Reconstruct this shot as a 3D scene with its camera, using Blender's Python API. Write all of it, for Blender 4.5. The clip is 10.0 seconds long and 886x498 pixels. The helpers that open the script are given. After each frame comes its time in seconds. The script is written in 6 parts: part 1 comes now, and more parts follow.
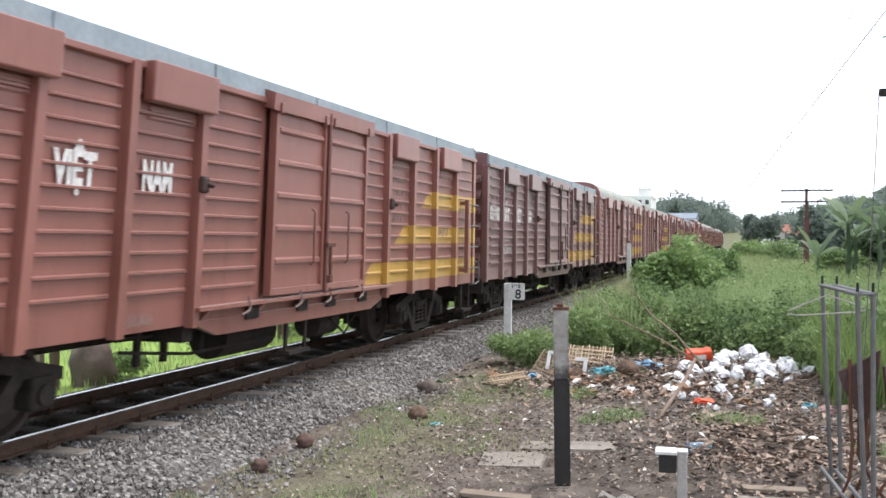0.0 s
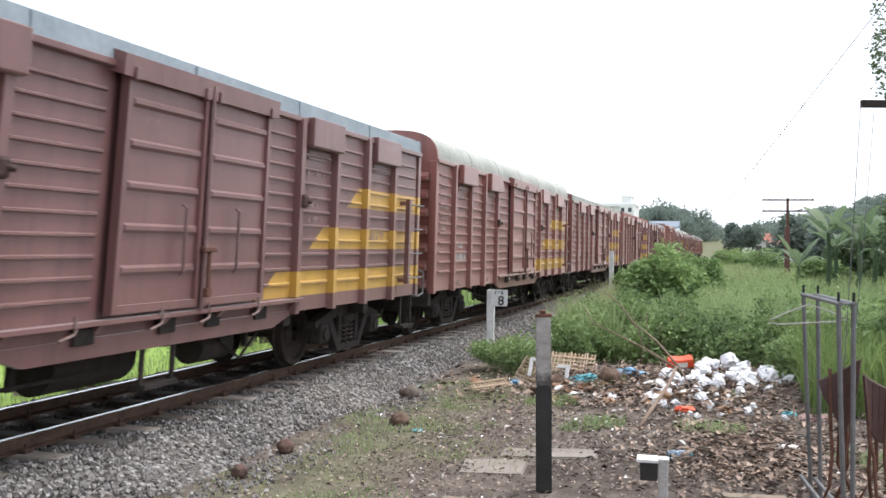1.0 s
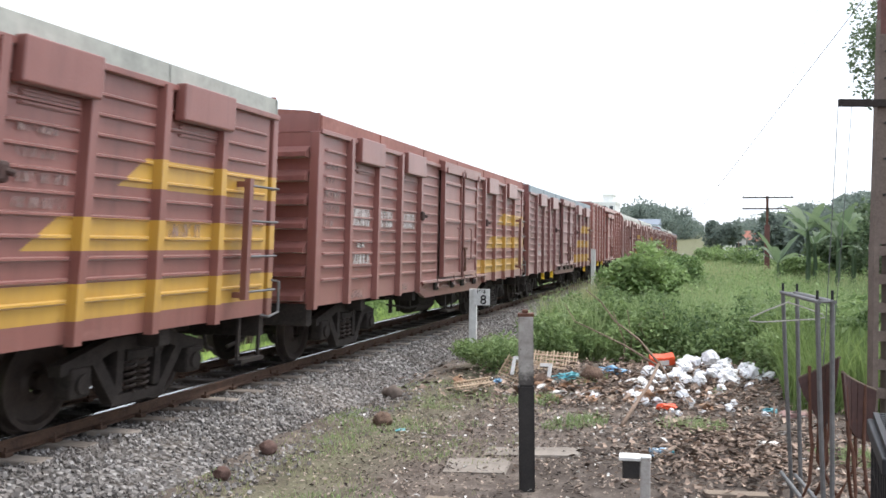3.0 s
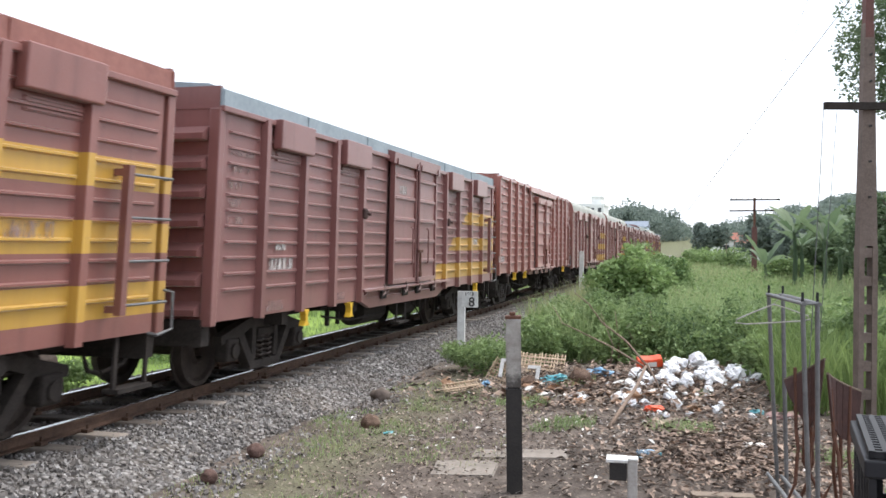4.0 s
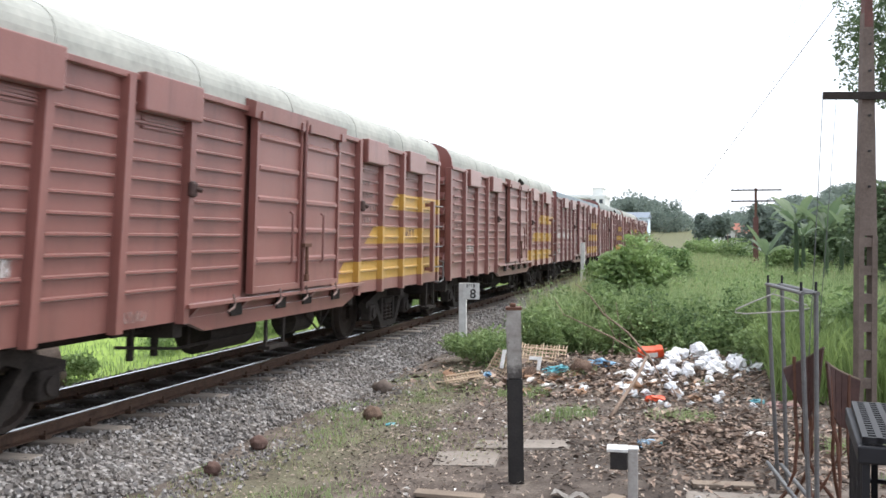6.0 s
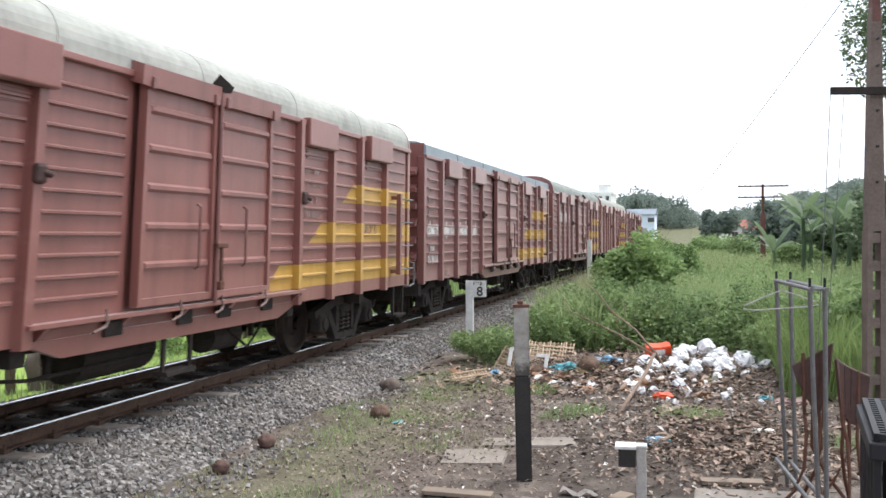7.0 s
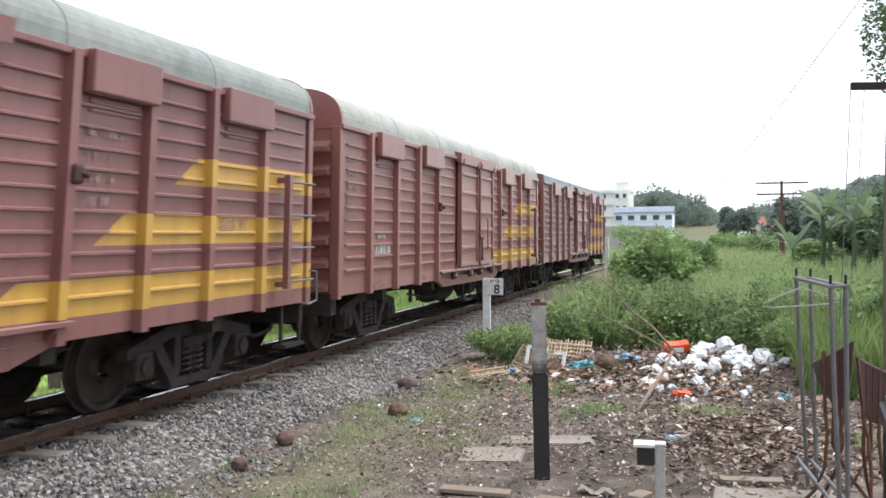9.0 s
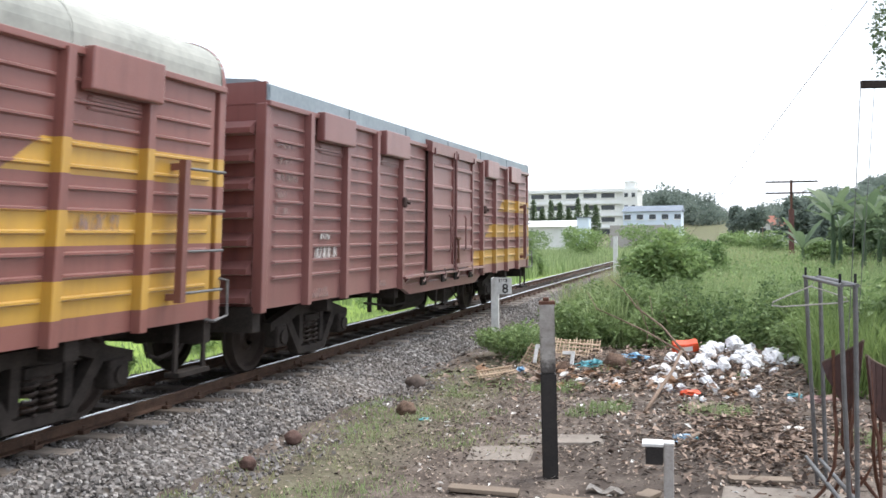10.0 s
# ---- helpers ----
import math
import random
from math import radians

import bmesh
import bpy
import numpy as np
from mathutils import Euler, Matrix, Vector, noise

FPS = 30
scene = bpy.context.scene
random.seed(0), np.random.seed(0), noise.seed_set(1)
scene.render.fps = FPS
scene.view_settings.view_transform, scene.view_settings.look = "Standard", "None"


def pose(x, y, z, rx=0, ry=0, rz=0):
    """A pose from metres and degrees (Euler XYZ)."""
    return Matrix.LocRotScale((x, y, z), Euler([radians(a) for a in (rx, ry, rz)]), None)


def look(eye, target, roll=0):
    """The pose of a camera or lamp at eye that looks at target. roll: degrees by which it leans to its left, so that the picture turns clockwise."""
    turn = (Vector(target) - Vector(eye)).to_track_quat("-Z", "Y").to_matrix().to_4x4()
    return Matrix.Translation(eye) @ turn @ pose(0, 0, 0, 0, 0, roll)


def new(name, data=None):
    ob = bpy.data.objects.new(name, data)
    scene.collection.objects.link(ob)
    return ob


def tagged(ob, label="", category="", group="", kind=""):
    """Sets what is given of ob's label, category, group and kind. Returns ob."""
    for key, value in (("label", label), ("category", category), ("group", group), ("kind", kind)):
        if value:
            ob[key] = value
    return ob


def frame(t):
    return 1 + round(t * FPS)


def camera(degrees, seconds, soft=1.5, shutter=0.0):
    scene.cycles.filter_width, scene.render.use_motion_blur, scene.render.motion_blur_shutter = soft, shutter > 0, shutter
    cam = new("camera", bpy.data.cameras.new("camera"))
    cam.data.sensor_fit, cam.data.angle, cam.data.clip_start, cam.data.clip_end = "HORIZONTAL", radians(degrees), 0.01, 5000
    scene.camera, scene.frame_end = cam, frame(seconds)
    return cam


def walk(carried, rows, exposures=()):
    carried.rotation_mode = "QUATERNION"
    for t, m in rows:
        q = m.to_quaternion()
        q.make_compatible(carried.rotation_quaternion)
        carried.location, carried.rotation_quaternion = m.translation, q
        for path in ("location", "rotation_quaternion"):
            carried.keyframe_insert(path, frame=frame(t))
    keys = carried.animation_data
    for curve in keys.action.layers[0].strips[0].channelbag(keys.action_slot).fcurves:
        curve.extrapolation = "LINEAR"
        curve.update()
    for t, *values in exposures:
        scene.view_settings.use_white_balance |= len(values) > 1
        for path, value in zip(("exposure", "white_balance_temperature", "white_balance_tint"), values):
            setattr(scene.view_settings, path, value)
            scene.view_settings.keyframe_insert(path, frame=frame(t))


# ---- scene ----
cam = camera(51.3, 10.0, soft=1.6, shutter=0.9)
# phone sensor: rows are read from top to bottom
scene.cycles.rolling_shutter_type = "TOP"
scene.cycles.rolling_shutter_duration = 0.08
PATH = [
    (0.0, pose(0.000, 0.000, 2.000, 89.470, -0.020, 18.350)),
    (0.5, pose(-0.011, 0.009, 1.997, 89.635, -0.345, 18.000)),
    (1.0, pose(-0.007, 0.012, 2.002, 89.833, -0.556, 17.309)),
    (1.5, pose(0.001, -0.004, 2.010, 89.986, -0.620, 16.788)),
    (2.0, pose(-0.002, 0.001, 2.001, 89.997, -0.512, 16.622)),
    (2.5, pose(-0.007, 0.006, 2.007, 89.749, -0.366, 16.493)),
    (4.0, pose(0.008, 0.006, 2.016, 89.900, -0.226, 15.513)),
    (4.5, pose(0.010, -0.009, 2.010, 90.064, -0.266, 15.411)),
    (5.0, pose(0.023, -0.016, 2.009, 90.017, -0.077, 15.535)),
    (5.5, pose(0.030, -0.020, 2.013, 89.674, -0.010, 15.498)),
    (7.0, pose(0.020, -0.014, 2.013, 89.287, 0.414, 16.003)),
    (7.5, pose(0.026, -0.006, 2.006, 89.207, 0.323, 16.049)),
    (8.0, pose(0.029, -0.005, 2.007, 89.123, 0.511, 16.300)),
    (8.5, pose(0.024, -0.005, 2.007, 89.106, 0.647, 16.695)),
    (9.0, pose(0.014, -0.007, 2.010, 89.173, 0.551, 17.037)),
    (9.5, pose(0.012, -0.000, 2.003, 89.255, 0.488, 17.342)),
    (10.0, pose(0.017, -0.007, 2.008, 89.141, 0.607, 17.564)),
]
walk(cam, PATH)

# ---------------------------------------------------------------- sky and sun
SUN_EL, SUN_AZ = 63.0, 42.0          # degrees; azimuth from +Y towards +X
world = bpy.data.worlds.new("world")
scene.world = world
world.use_nodes = True
wn, wl = world.node_tree.nodes, world.node_tree.links
wn.clear()
sky = wn.new("ShaderNodeTexSky")
sky.sky_type, sky.sun_disc = "NISHITA", False
sky.sun_elevation, sky.sun_rotation = radians(SUN_EL), radians(SUN_AZ)
sky.dust_density = 4.0
bg1 = wn.new("ShaderNodeBackground")
bg1.inputs["Strength"].default_value = 0.05
bg2 = wn.new("ShaderNodeBackground")     # bright cloud cover
bg2.inputs["Color"].default_value = (0.93, 0.985, 1.09, 1)
bg2.inputs["Strength"].default_value = 1.0
add = wn.new("ShaderNodeAddShader")
wout = wn.new("ShaderNodeOutputWorld")
wl.new(sky.outputs[0], bg1.inputs["Color"])
wl.new(bg1.outputs[0], add.inputs[0])
wl.new(bg2.outputs[0], add.inputs[1])
wl.new(add.outputs[0], wout.inputs["Surface"])

sun_data = bpy.data.lights.new("sun", "SUN")
sun_data.energy, sun_data.angle, sun_data.color = 2.2, radians(28), (1.0, 0.98, 0.95)
sun = new("sun", sun_data)
_az, _el = radians(SUN_AZ), radians(SUN_EL)
_to = Vector((math.sin(_az) * math.cos(_el), math.cos(_az) * math.cos(_el), math.sin(_el)))
sun.matrix_world = look(tuple(_to * 50), (0, 0, 0))
scene.view_settings.exposure = 0.43


# ---------------------------------------------------------------- materials
class Nodes:
    """Small builder for procedural materials."""

    def __init__(self, name, rough=0.7, metal=0.0, spec=0.4):
        self.mat = bpy.data.materials.new(name)
        self.mat.use_nodes = True
        self.n, self.l = self.mat.node_tree.nodes, self.mat.node_tree.links
        self.bsdf = self.n["Principled BSDF"]
        self.bsdf.inputs["Roughness"].default_value = rough
        self.bsdf.inputs["Metallic"].default_value = metal
        self.bsdf.inputs["Specular IOR Level"].default_value = spec
        self.co = self.n.new("ShaderNodeTexCoord")

    def noise(self, scale, detail=4, rough=0.6, stretch=None, where="Object", offset=None):
        t = self.n.new("ShaderNodeTexNoise")
        t.inputs["Scale"].default_value, t.inputs["Detail"].default_value = scale, detail
        t.inputs["Roughness"].default_value = rough
        m = self.n.new("ShaderNodeMapping")
        if stretch:
            m.inputs["Scale"].default_value = stretch
        if offset:
            m.inputs["Location"].default_value = offset
        self.l.new(self.co.outputs[where], m.inputs["Vector"])
        self.l.new(m.outputs[0], t.inputs["Vector"])
        return t.outputs["Fac"]

    def voronoi(self, scale, feature="F1", out="Distance", where="Object"):
        t = self.n.new("ShaderNodeTexVoronoi")
        t.feature = feature
        t.inputs["Scale"].default_value = scale
        self.l.new(self.co.outputs[where], t.inputs["Vector"])
        return t.outputs[out]

    def ramp(self, fac, stops):
        r = self.n.new("ShaderNodeValToRGB")
        e = r.color_ramp.elements
        e[0].position, e[0].color = stops[0][0], (*stops[0][1], 1)
        e[1].position, e[1].color = stops[-1][0], (*stops[-1][1], 1)
        for p, c in stops[1:-1]:
            k = e.new(p)
            k.color = (*c, 1)
        self.l.new(fac, r.inputs[0])
        return r.outputs[0]

    def step(self, fac, lo, hi):
        m = self.n.new("ShaderNodeMapRange")
        m.inputs[1].default_value, m.inputs[2].default_value = lo, hi
        self.l.new(fac, m.inputs[0])
        return m.outputs[0]

    def math(self, op, a, b=None, c=None):
        m = self.n.new("ShaderNodeMath")
        m.operation = op
        for i, v in enumerate((a, b, c)):
            if v is None:
                continue
            if isinstance(v, (int, float)):
                m.inputs[i].default_value = v
            else:
                self.l.new(v, m.inputs[i])
        return m.outputs[0]

    def mix(self, fac, a, b, mode="MIX"):
        m = self.n.new("ShaderNodeMix")
        m.data_type, m.blend_type = "RGBA", mode
        for s, v in ((m.inputs[0], fac), (m.inputs[6], a), (m.inputs[7], b)):
            if isinstance(v, (int, float)):
                s.default_value = v
            elif isinstance(v, tuple):
                s.default_value = (*v, 1)
            else:
                self.l.new(v, s)
        return m.outputs[2]

    def xyz(self, where="Object"):
        s = self.n.new("ShaderNodeSeparateXYZ")
        self.l.new(self.co.outputs[where], s.inputs[0])
        return s.outputs

    def random(self, kind="object"):
        if kind == "object":
            return self.n.new("ShaderNodeObjectInfo").outputs["Random"]
        return self.n.new("ShaderNodeNewGeometry").outputs["Random Per Island"]

    def bump(self, fac, strength=0.3, dist=0.02):
        b = self.n.new("ShaderNodeBump")
        b.inputs["Strength"].default_value, b.inputs["Distance"].default_value = strength, dist
        self.l.new(fac, b.inputs["Height"])
        self.l.new(b.outputs[0], self.bsdf.inputs["Normal"])

    def done(self, color, rough=None):
        if isinstance(color, tuple):
            self.bsdf.inputs["Base Color"].default_value = (*color, 1)
        else:
            self.l.new(color, self.bsdf.inputs["Base Color"])
        if rough is not None:
            self.l.new(rough, self.bsdf.inputs["Roughness"])
        return self.mat


def plain(name, a, b, scale=4.0, rough=0.7, metal=0.0, bump=0.0, kind=None, spec=0.4, grain=None):
    """Two colours mixed by a coarse and a fine noise, with optional relief and piece-to-piece variation."""
    m = Nodes(name, rough, metal, spec)
    f = m.noise(scale, 6, 0.65)
    g = m.noise(scale * 9, 3, 0.6, grain)
    h = m.math("ADD", m.math("MULTIPLY", f, 0.6), m.math("MULTIPLY", g, 0.4))
    if kind:
        h = m.math("ADD", m.math("MULTIPLY", h, 0.5), m.math("MULTIPLY", m.random(kind), 0.5))
    c = m.ramp(h, [(0.32, a), (0.68, b)])
    if bump:
        m.bump(g, bump, 0.01)
    return m.done(c)


def car_paint(name, base, seed, stripes=True):
    """Weathered oxide paint with rust, dust streaks and, on one half, three yellow bands."""
    m = Nodes(name, 0.38, 0, 0.55)
    m.bsdf.inputs["Sheen Weight"].default_value = 0.46      # fine pale dust film
    m.bsdf.inputs["Sheen Roughness"].default_value = 0.32
    m.bsdf.inputs["Sheen Tint"].default_value = (1.0, 0.92, 0.90, 1)
    x, y, z = m.xyz()
    off = (seed * 3.7, seed * 5.1, seed * 1.3)
    f = m.noise(0.9, 5, 0.6, None, "Object", off)
    streak = m.noise(5.0, 4, 0.6, (1, 1, 0.08), "Object", off)
    fine = m.noise(40.0, 3, 0.6)
    base = tuple(v * 0.78 for v in base)
    dark = tuple(v * 0.60 for v in base)
    pale = tuple(min(1, v * 1.25 + 0.012) for v in base)
    c = m.mix(m.step(f, 0.3, 0.7), base, pale)
    c = m.mix(m.math("MULTIPLY", m.step(streak, 0.5, 0.75), 0.55), c, dark)
    scuff = m.step(m.noise(2.2, 6, 0.75, (1, 0.5, 1.6), "Object", off), 0.60, 0.72)
    c = m.mix(m.math("MULTIPLY", scuff, 0.28), c, tuple(min(1, v * 1.5 + 0.07) for v in base))
    if stripes:
        def band(z0, z1, y0):
            inb = m.math("MULTIPLY", m.math("GREATER_THAN", z, z0), m.math("LESS_THAN", z, z1))
            edge = m.math("SUBTRACT", y, m.math("MULTIPLY", z, 1.45))
            iny = m.math("GREATER_THAN", edge, y0 - 1.45 * z0)
            iny = m.math("MULTIPLY", iny, m.math("LESS_THAN", y, 6.70))
            return m.math("MULTIPLY", m.math("MULTIPLY", inb, iny), m.math("GREATER_THAN", x, 1.0))
        s = m.math("MAXIMUM", band(1.00, 1.29, 1.42), m.math("MAXIMUM", band(1.55, 1.82, 2.65), band(2.10, 2.37, 3.75)))
        wear = m.step(m.noise(14.0, 5, 0.7, (1, 1, 0.4), "Object", off), 0.66, 0.74)
        yel = m.mix(m.step(streak, 0.35, 0.75), (0.54, 0.315, 0.050), (0.42, 0.240, 0.045))
        s = m.math("MULTIPLY", s, m.math("SUBTRACT", 1.0, m.math("MULTIPLY", wear, 0.5)))
        c = m.mix(s, c, yel)
    rust = m.step(m.noise(7.0, 6, 0.75, None, "Object", off), 0.66, 0.78)
    c = m.mix(m.math("MULTIPLY", rust, 0.7), c, (0.09, 0.035, 0.02))
    dust = m.math("MULTIPLY", m.step(z, 1.5, 0.5), m.step(m.noise(3.0, 5, 0.6, (1, 1, 0.3)), 0.35, 0.8))
    c = m.mix(m.math("MULTIPLY", dust, 0.35), c, (0.16, 0.11, 0.085))
    m.bump(m.math("ADD", f, m.math("MULTIPLY", fine, 0.3)), 0.25, 0.02)
    return m.done(c)


def leaf_mat(name, a, b, kind="island", rough=0.55, through_light=0.45):
    m = Nodes(name, rough, 0, 0.35)
    f = m.noise(0.45, 4, 0.65)
    h = m.math("ADD", m.math("MULTIPLY", m.step(f, 0.25, 0.75), 0.5), m.math("MULTIPLY", m.random(kind), 0.5))
    c = m.ramp(h, [(0.12, a), (0.88, b)])
    m.l.new(c, m.bsdf.inputs["Base Color"])
    t = m.n.new("ShaderNodeBsdfTranslucent")
    m.l.new(c, t.inputs["Color"])
    k = m.n.new("ShaderNodeMixShader")
    k.inputs[0].default_value = through_light
    m.l.new(m.bsdf.outputs[0], k.inputs[1])
    m.l.new(t.outputs[0], k.inputs[2])
    m.l.new(k.outputs[0], m.n["Material Output"].inputs["Surface"])
    return m.mat


def ground_mat():
    m = Nodes("earth_and_grass", 0.95, 0, 0.15)
    x, y, z = m.xyz()
    big, mid, fine = m.noise(0.45, 5, 0.6), m.noise(2.6, 6, 0.7), m.noise(38, 4, 0.7)
    dirt = m.ramp(m.math("ADD", m.math("MULTIPLY", mid, 0.6), m.math("MULTIPLY", fine, 0.4)),
                  [(0.34, (0.048, 0.037, 0.030)), (0.5, (0.128, 0.104, 0.088)), (0.66, (0.265, 0.226, 0.192))])
    black = m.step(m.noise(1.1, 4, 0.6, None, "Object", (3, 1, 0)), 0.56, 0.66)
    dirt = m.mix(m.math("MULTIPLY", black, 0.6), dirt, (0.045, 0.038, 0.034))
    ex, ey = m.math("DIVIDE", m.math("ADD", x, 0.55), 1.35), m.math("DIVIDE", m.math("ADD", y, -8.3), 1.5)
    away = m.math("ADD", m.math("ADD", m.math("MULTIPLY", ex, ex), m.math("MULTIPLY", ey, ey)), m.math("MULTIPLY", mid, 1.6))
    damp = m.step(away, 2.0, 1.3)       # damp humus round the leaf heap
    dirt = m.mix(m.math("MULTIPLY", damp, 0.45), dirt, (0.052, 0.042, 0.036))
    grass = m.ramp(fine, [(0.3, (0.085, 0.095, 0.045)), (0.7, (0.21, 0.225, 0.12))])
    # open grass beyond the dump and on the far side of the line
    far = m.step(m.math("ADD", y, m.math("MULTIPLY", big, 6.0)), 18.5, 22.0)
    left = m.math("MULTIPLY", m.step(m.math("ADD", x, m.math("MULTIPLY", mid, 1.0)), -7.6, -8.2), m.step(y, 60.0, 40.0))
    verge = m.math("MULTIPLY", m.step(m.math("ADD", m.math("ABSOLUTE", m.math("ADD", x, 3.35)), mid), 1.25, 0.55), 0.6)
    g = m.math("MAXIMUM", m.math("MAXIMUM", far, left), verge)
    field = m.ramp(m.noise(1.5, 5, 0.6), [(0.3, (0.17, 0.26, 0.05)), (0.7, (0.27, 0.37, 0.09))])
    c = m.mix(m.math("MULTIPLY", g, m.step(mid, 0.25, 0.6)), dirt, grass)
    c = m.mix(left, c, field)
    m.bump(m.math("ADD", mid, m.math("MULTIPLY", fine, 0.5)), 0.6, 0.03)
    return m.done(c)


def ballast_mat():
    m = Nodes("crushed_stone", 0.9, 0, 0.2)
    col = m.voronoi(17, "F1", "Color")
    s = m.n.new("ShaderNodeSeparateColor")
    m.l.new(col, s.inputs[0])
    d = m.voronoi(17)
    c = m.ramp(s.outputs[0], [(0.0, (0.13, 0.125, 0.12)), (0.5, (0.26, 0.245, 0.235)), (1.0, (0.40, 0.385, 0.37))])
    # crevice shade between the stones, darkened in the colour
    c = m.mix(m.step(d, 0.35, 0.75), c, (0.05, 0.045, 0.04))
    c = m.mix(m.math("MULTIPLY", m.step(m.noise(0.7, 4), 0.45, 0.7), 0.35), c, (0.22, 0.17, 0.13))
    x, y, z = m.xyz()
    train_shade = m.step(m.math("ADD", m.math("ABSOLUTE", m.math("ADD", x, 6.12)), m.math("MULTIPLY", m.noise(2.5, 4), 0.4)), 0.85, 0.5)
    c = m.mix(m.math("MULTIPLY", train_shade, 0.85), c, (0.035, 0.028, 0.024))    # shade under the train, painted dark between the rails
    m.bump(m.math("SUBTRACT", 1.0, d), 0.9, 0.04)
    return m.done(c)


def stone_mat():
    m = Nodes("loose_stone", 0.9, 0, 0.2)
    r = m.random("island")
    f = m.noise(30, 3)
    h = m.math("ADD", m.math("MULTIPLY", r, 0.75), m.math("MULTIPLY", f, 0.25))
    c = m.ramp(h, [(0.08, (0.085, 0.078, 0.074)), (0.35, (0.17, 0.157, 0.148)), (0.65, (0.245, 0.228, 0.215)), (0.92, (0.42, 0.405, 0.39))])
    c = m.mix(m.math("MULTIPLY", m.step(m.noise(0.6, 4), 0.45, 0.7), 0.3), c, (0.24, 0.19, 0.15))
    x, y, z = m.xyz()
    train_shade = m.step(m.math("ADD", m.math("ABSOLUTE", m.math("ADD", x, 6.12)), m.math("MULTIPLY", m.noise(2.5, 4), 0.4)), 0.85, 0.5)
    c = m.mix(m.math("MULTIPLY", train_shade, 0.85), c, (0.035, 0.028, 0.024))    # under-train shade put into the stones' colour
    return m.done(c)


def sleeper_mat():
    m = Nodes("weathered_sleeper", 0.9, 0, 0.2)
    x, y, z = m.xyz()
    h = m.math("ADD", m.math("MULTIPLY", m.noise(18, 5, 0.7, (0.2, 1, 1)), 0.6), m.math("MULTIPLY", m.random(), 0.4))
    c = m.ramp(h, [(0.3, (0.14, 0.115, 0.095)), (0.7, (0.33, 0.285, 0.245))])
    # sleeper middles coloured dark to imitate shade beneath the wagons
    train_shade = m.step(m.math("ADD", m.math("ABSOLUTE", x), m.math("MULTIPLY", m.noise(6, 4), 0.3)), 0.75, 0.5)
    c = m.mix(m.math("MULTIPLY", train_shade, 0.85), c, (0.03, 0.024, 0.02))
    m.bump(m.noise(18, 5, 0.7, (0.2, 1, 1)), 0.5, 0.01)
    return m.done(c)


M_GROUND, M_BALLAST, M_STONE = ground_mat(), ballast_mat(), stone_mat()
M_RAIL = plain("rusty_rail", (0.045, 0.027, 0.02), (0.13, 0.075, 0.05), 6, 0.75, 0.3, 0.2)
M_RAILTOP = plain("polished_rail_head", (0.55, 0.55, 0.56), (0.75, 0.75, 0.76), 8, 0.25, 1.0)
M_SLEEPER = sleeper_mat()
M_UNDER = plain("grimy_black_steel", (0.016, 0.014, 0.013), (0.052, 0.043, 0.038), 5, 0.85, 0.0, 0.2, None, 0.15)
M_WHEEL = plain("worn_wheel_steel", (0.024, 0.018, 0.016), (0.065, 0.048, 0.040), 5, 0.6, 0.3)
M_ROOF_GREY = plain("galvanised_grey_roof", (0.20, 0.245, 0.27), (0.32, 0.37, 0.40), 1.6, 0.6, 0.1, 0.1)
M_ROOF_CREAM = plain("chalky_cream_roof", (0.25, 0.26, 0.235), (0.45, 0.455, 0.41), 0.9, 0.75)
M_ROOF_SAGE = plain("stained_sage_roof", (0.17, 0.19, 0.175), (0.30, 0.325, 0.30), 0.9, 0.75)
M_ROOF_BROWN = plain("faded_brown_roof", (0.20, 0.075, 0.06), (0.33, 0.14, 0.11), 1.5, 0.6, 0, 0.1)
M_HASP = plain("greasy_brown_casting", (0.030, 0.016, 0.014), (0.085, 0.045, 0.038), 8, 0.7, 0.1, 0.3)
M_STAY = plain("worn_steel_stay", (0.10, 0.055, 0.045), (0.25, 0.18, 0.16), 9, 0.6, 0.2)
M_YELLOW = plain("chrome_yellow_paint", (0.55, 0.33, 0.03), (0.80, 0.50, 0.04), 8, 0.5)


def stencil_mat(name, a, b, lo, hi, strokes):
    """Stencilled paint that has flaked away between upright strokes."""
    m = Nodes(name, 0.7, 0, 0.3)
    c = m.ramp(m.noise(22, 5, 0.65), [(0.32, a), (0.68, b)])
    flake = m.noise(16, 4, 0.7)
    if strokes:
        flake = m.math("ADD", m.math("MULTIPLY", flake, 0.35), m.math("MULTIPLY", m.noise(strokes, 1, 0.4, (0.1, 1, 0.12)), 0.65))
    k = m.n.new("ShaderNodeMixShader")
    m.l.new(m.step(flake, lo, hi), k.inputs[0])
    m.l.new(m.n.new("ShaderNodeBsdfTransparent").outputs[0], k.inputs[1])
    m.l.new(m.bsdf.outputs[0], k.inputs[2])
    m.l.new(k.outputs[0], m.n["Material Output"].inputs["Surface"])
    return m.done(c)


M_WHITE = stencil_mat("worn_white_lettering", (0.50, 0.47, 0.45), (0.80, 0.78, 0.76), 0.12, 0.26, 0)
M_BARS = stencil_mat("worn_white_bars", (0.36, 0.31, 0.29), (0.62, 0.58, 0.56), 0.40, 0.58, 44)
M_FAINT = stencil_mat("faded_pink_lettering", (0.28, 0.18, 0.16), (0.38, 0.28, 0.26), 0.47, 0.66, 46)
M_RAG = plain("faded_pink_cloth", (0.22, 0.11, 0.095), (0.40, 0.28, 0.255), 30, 0.7)
M_WHITEPAINT = plain("white_painted_concrete", (0.48, 0.48, 0.46), (0.78, 0.78, 0.76), 7, 0.8, 0, 0.2)
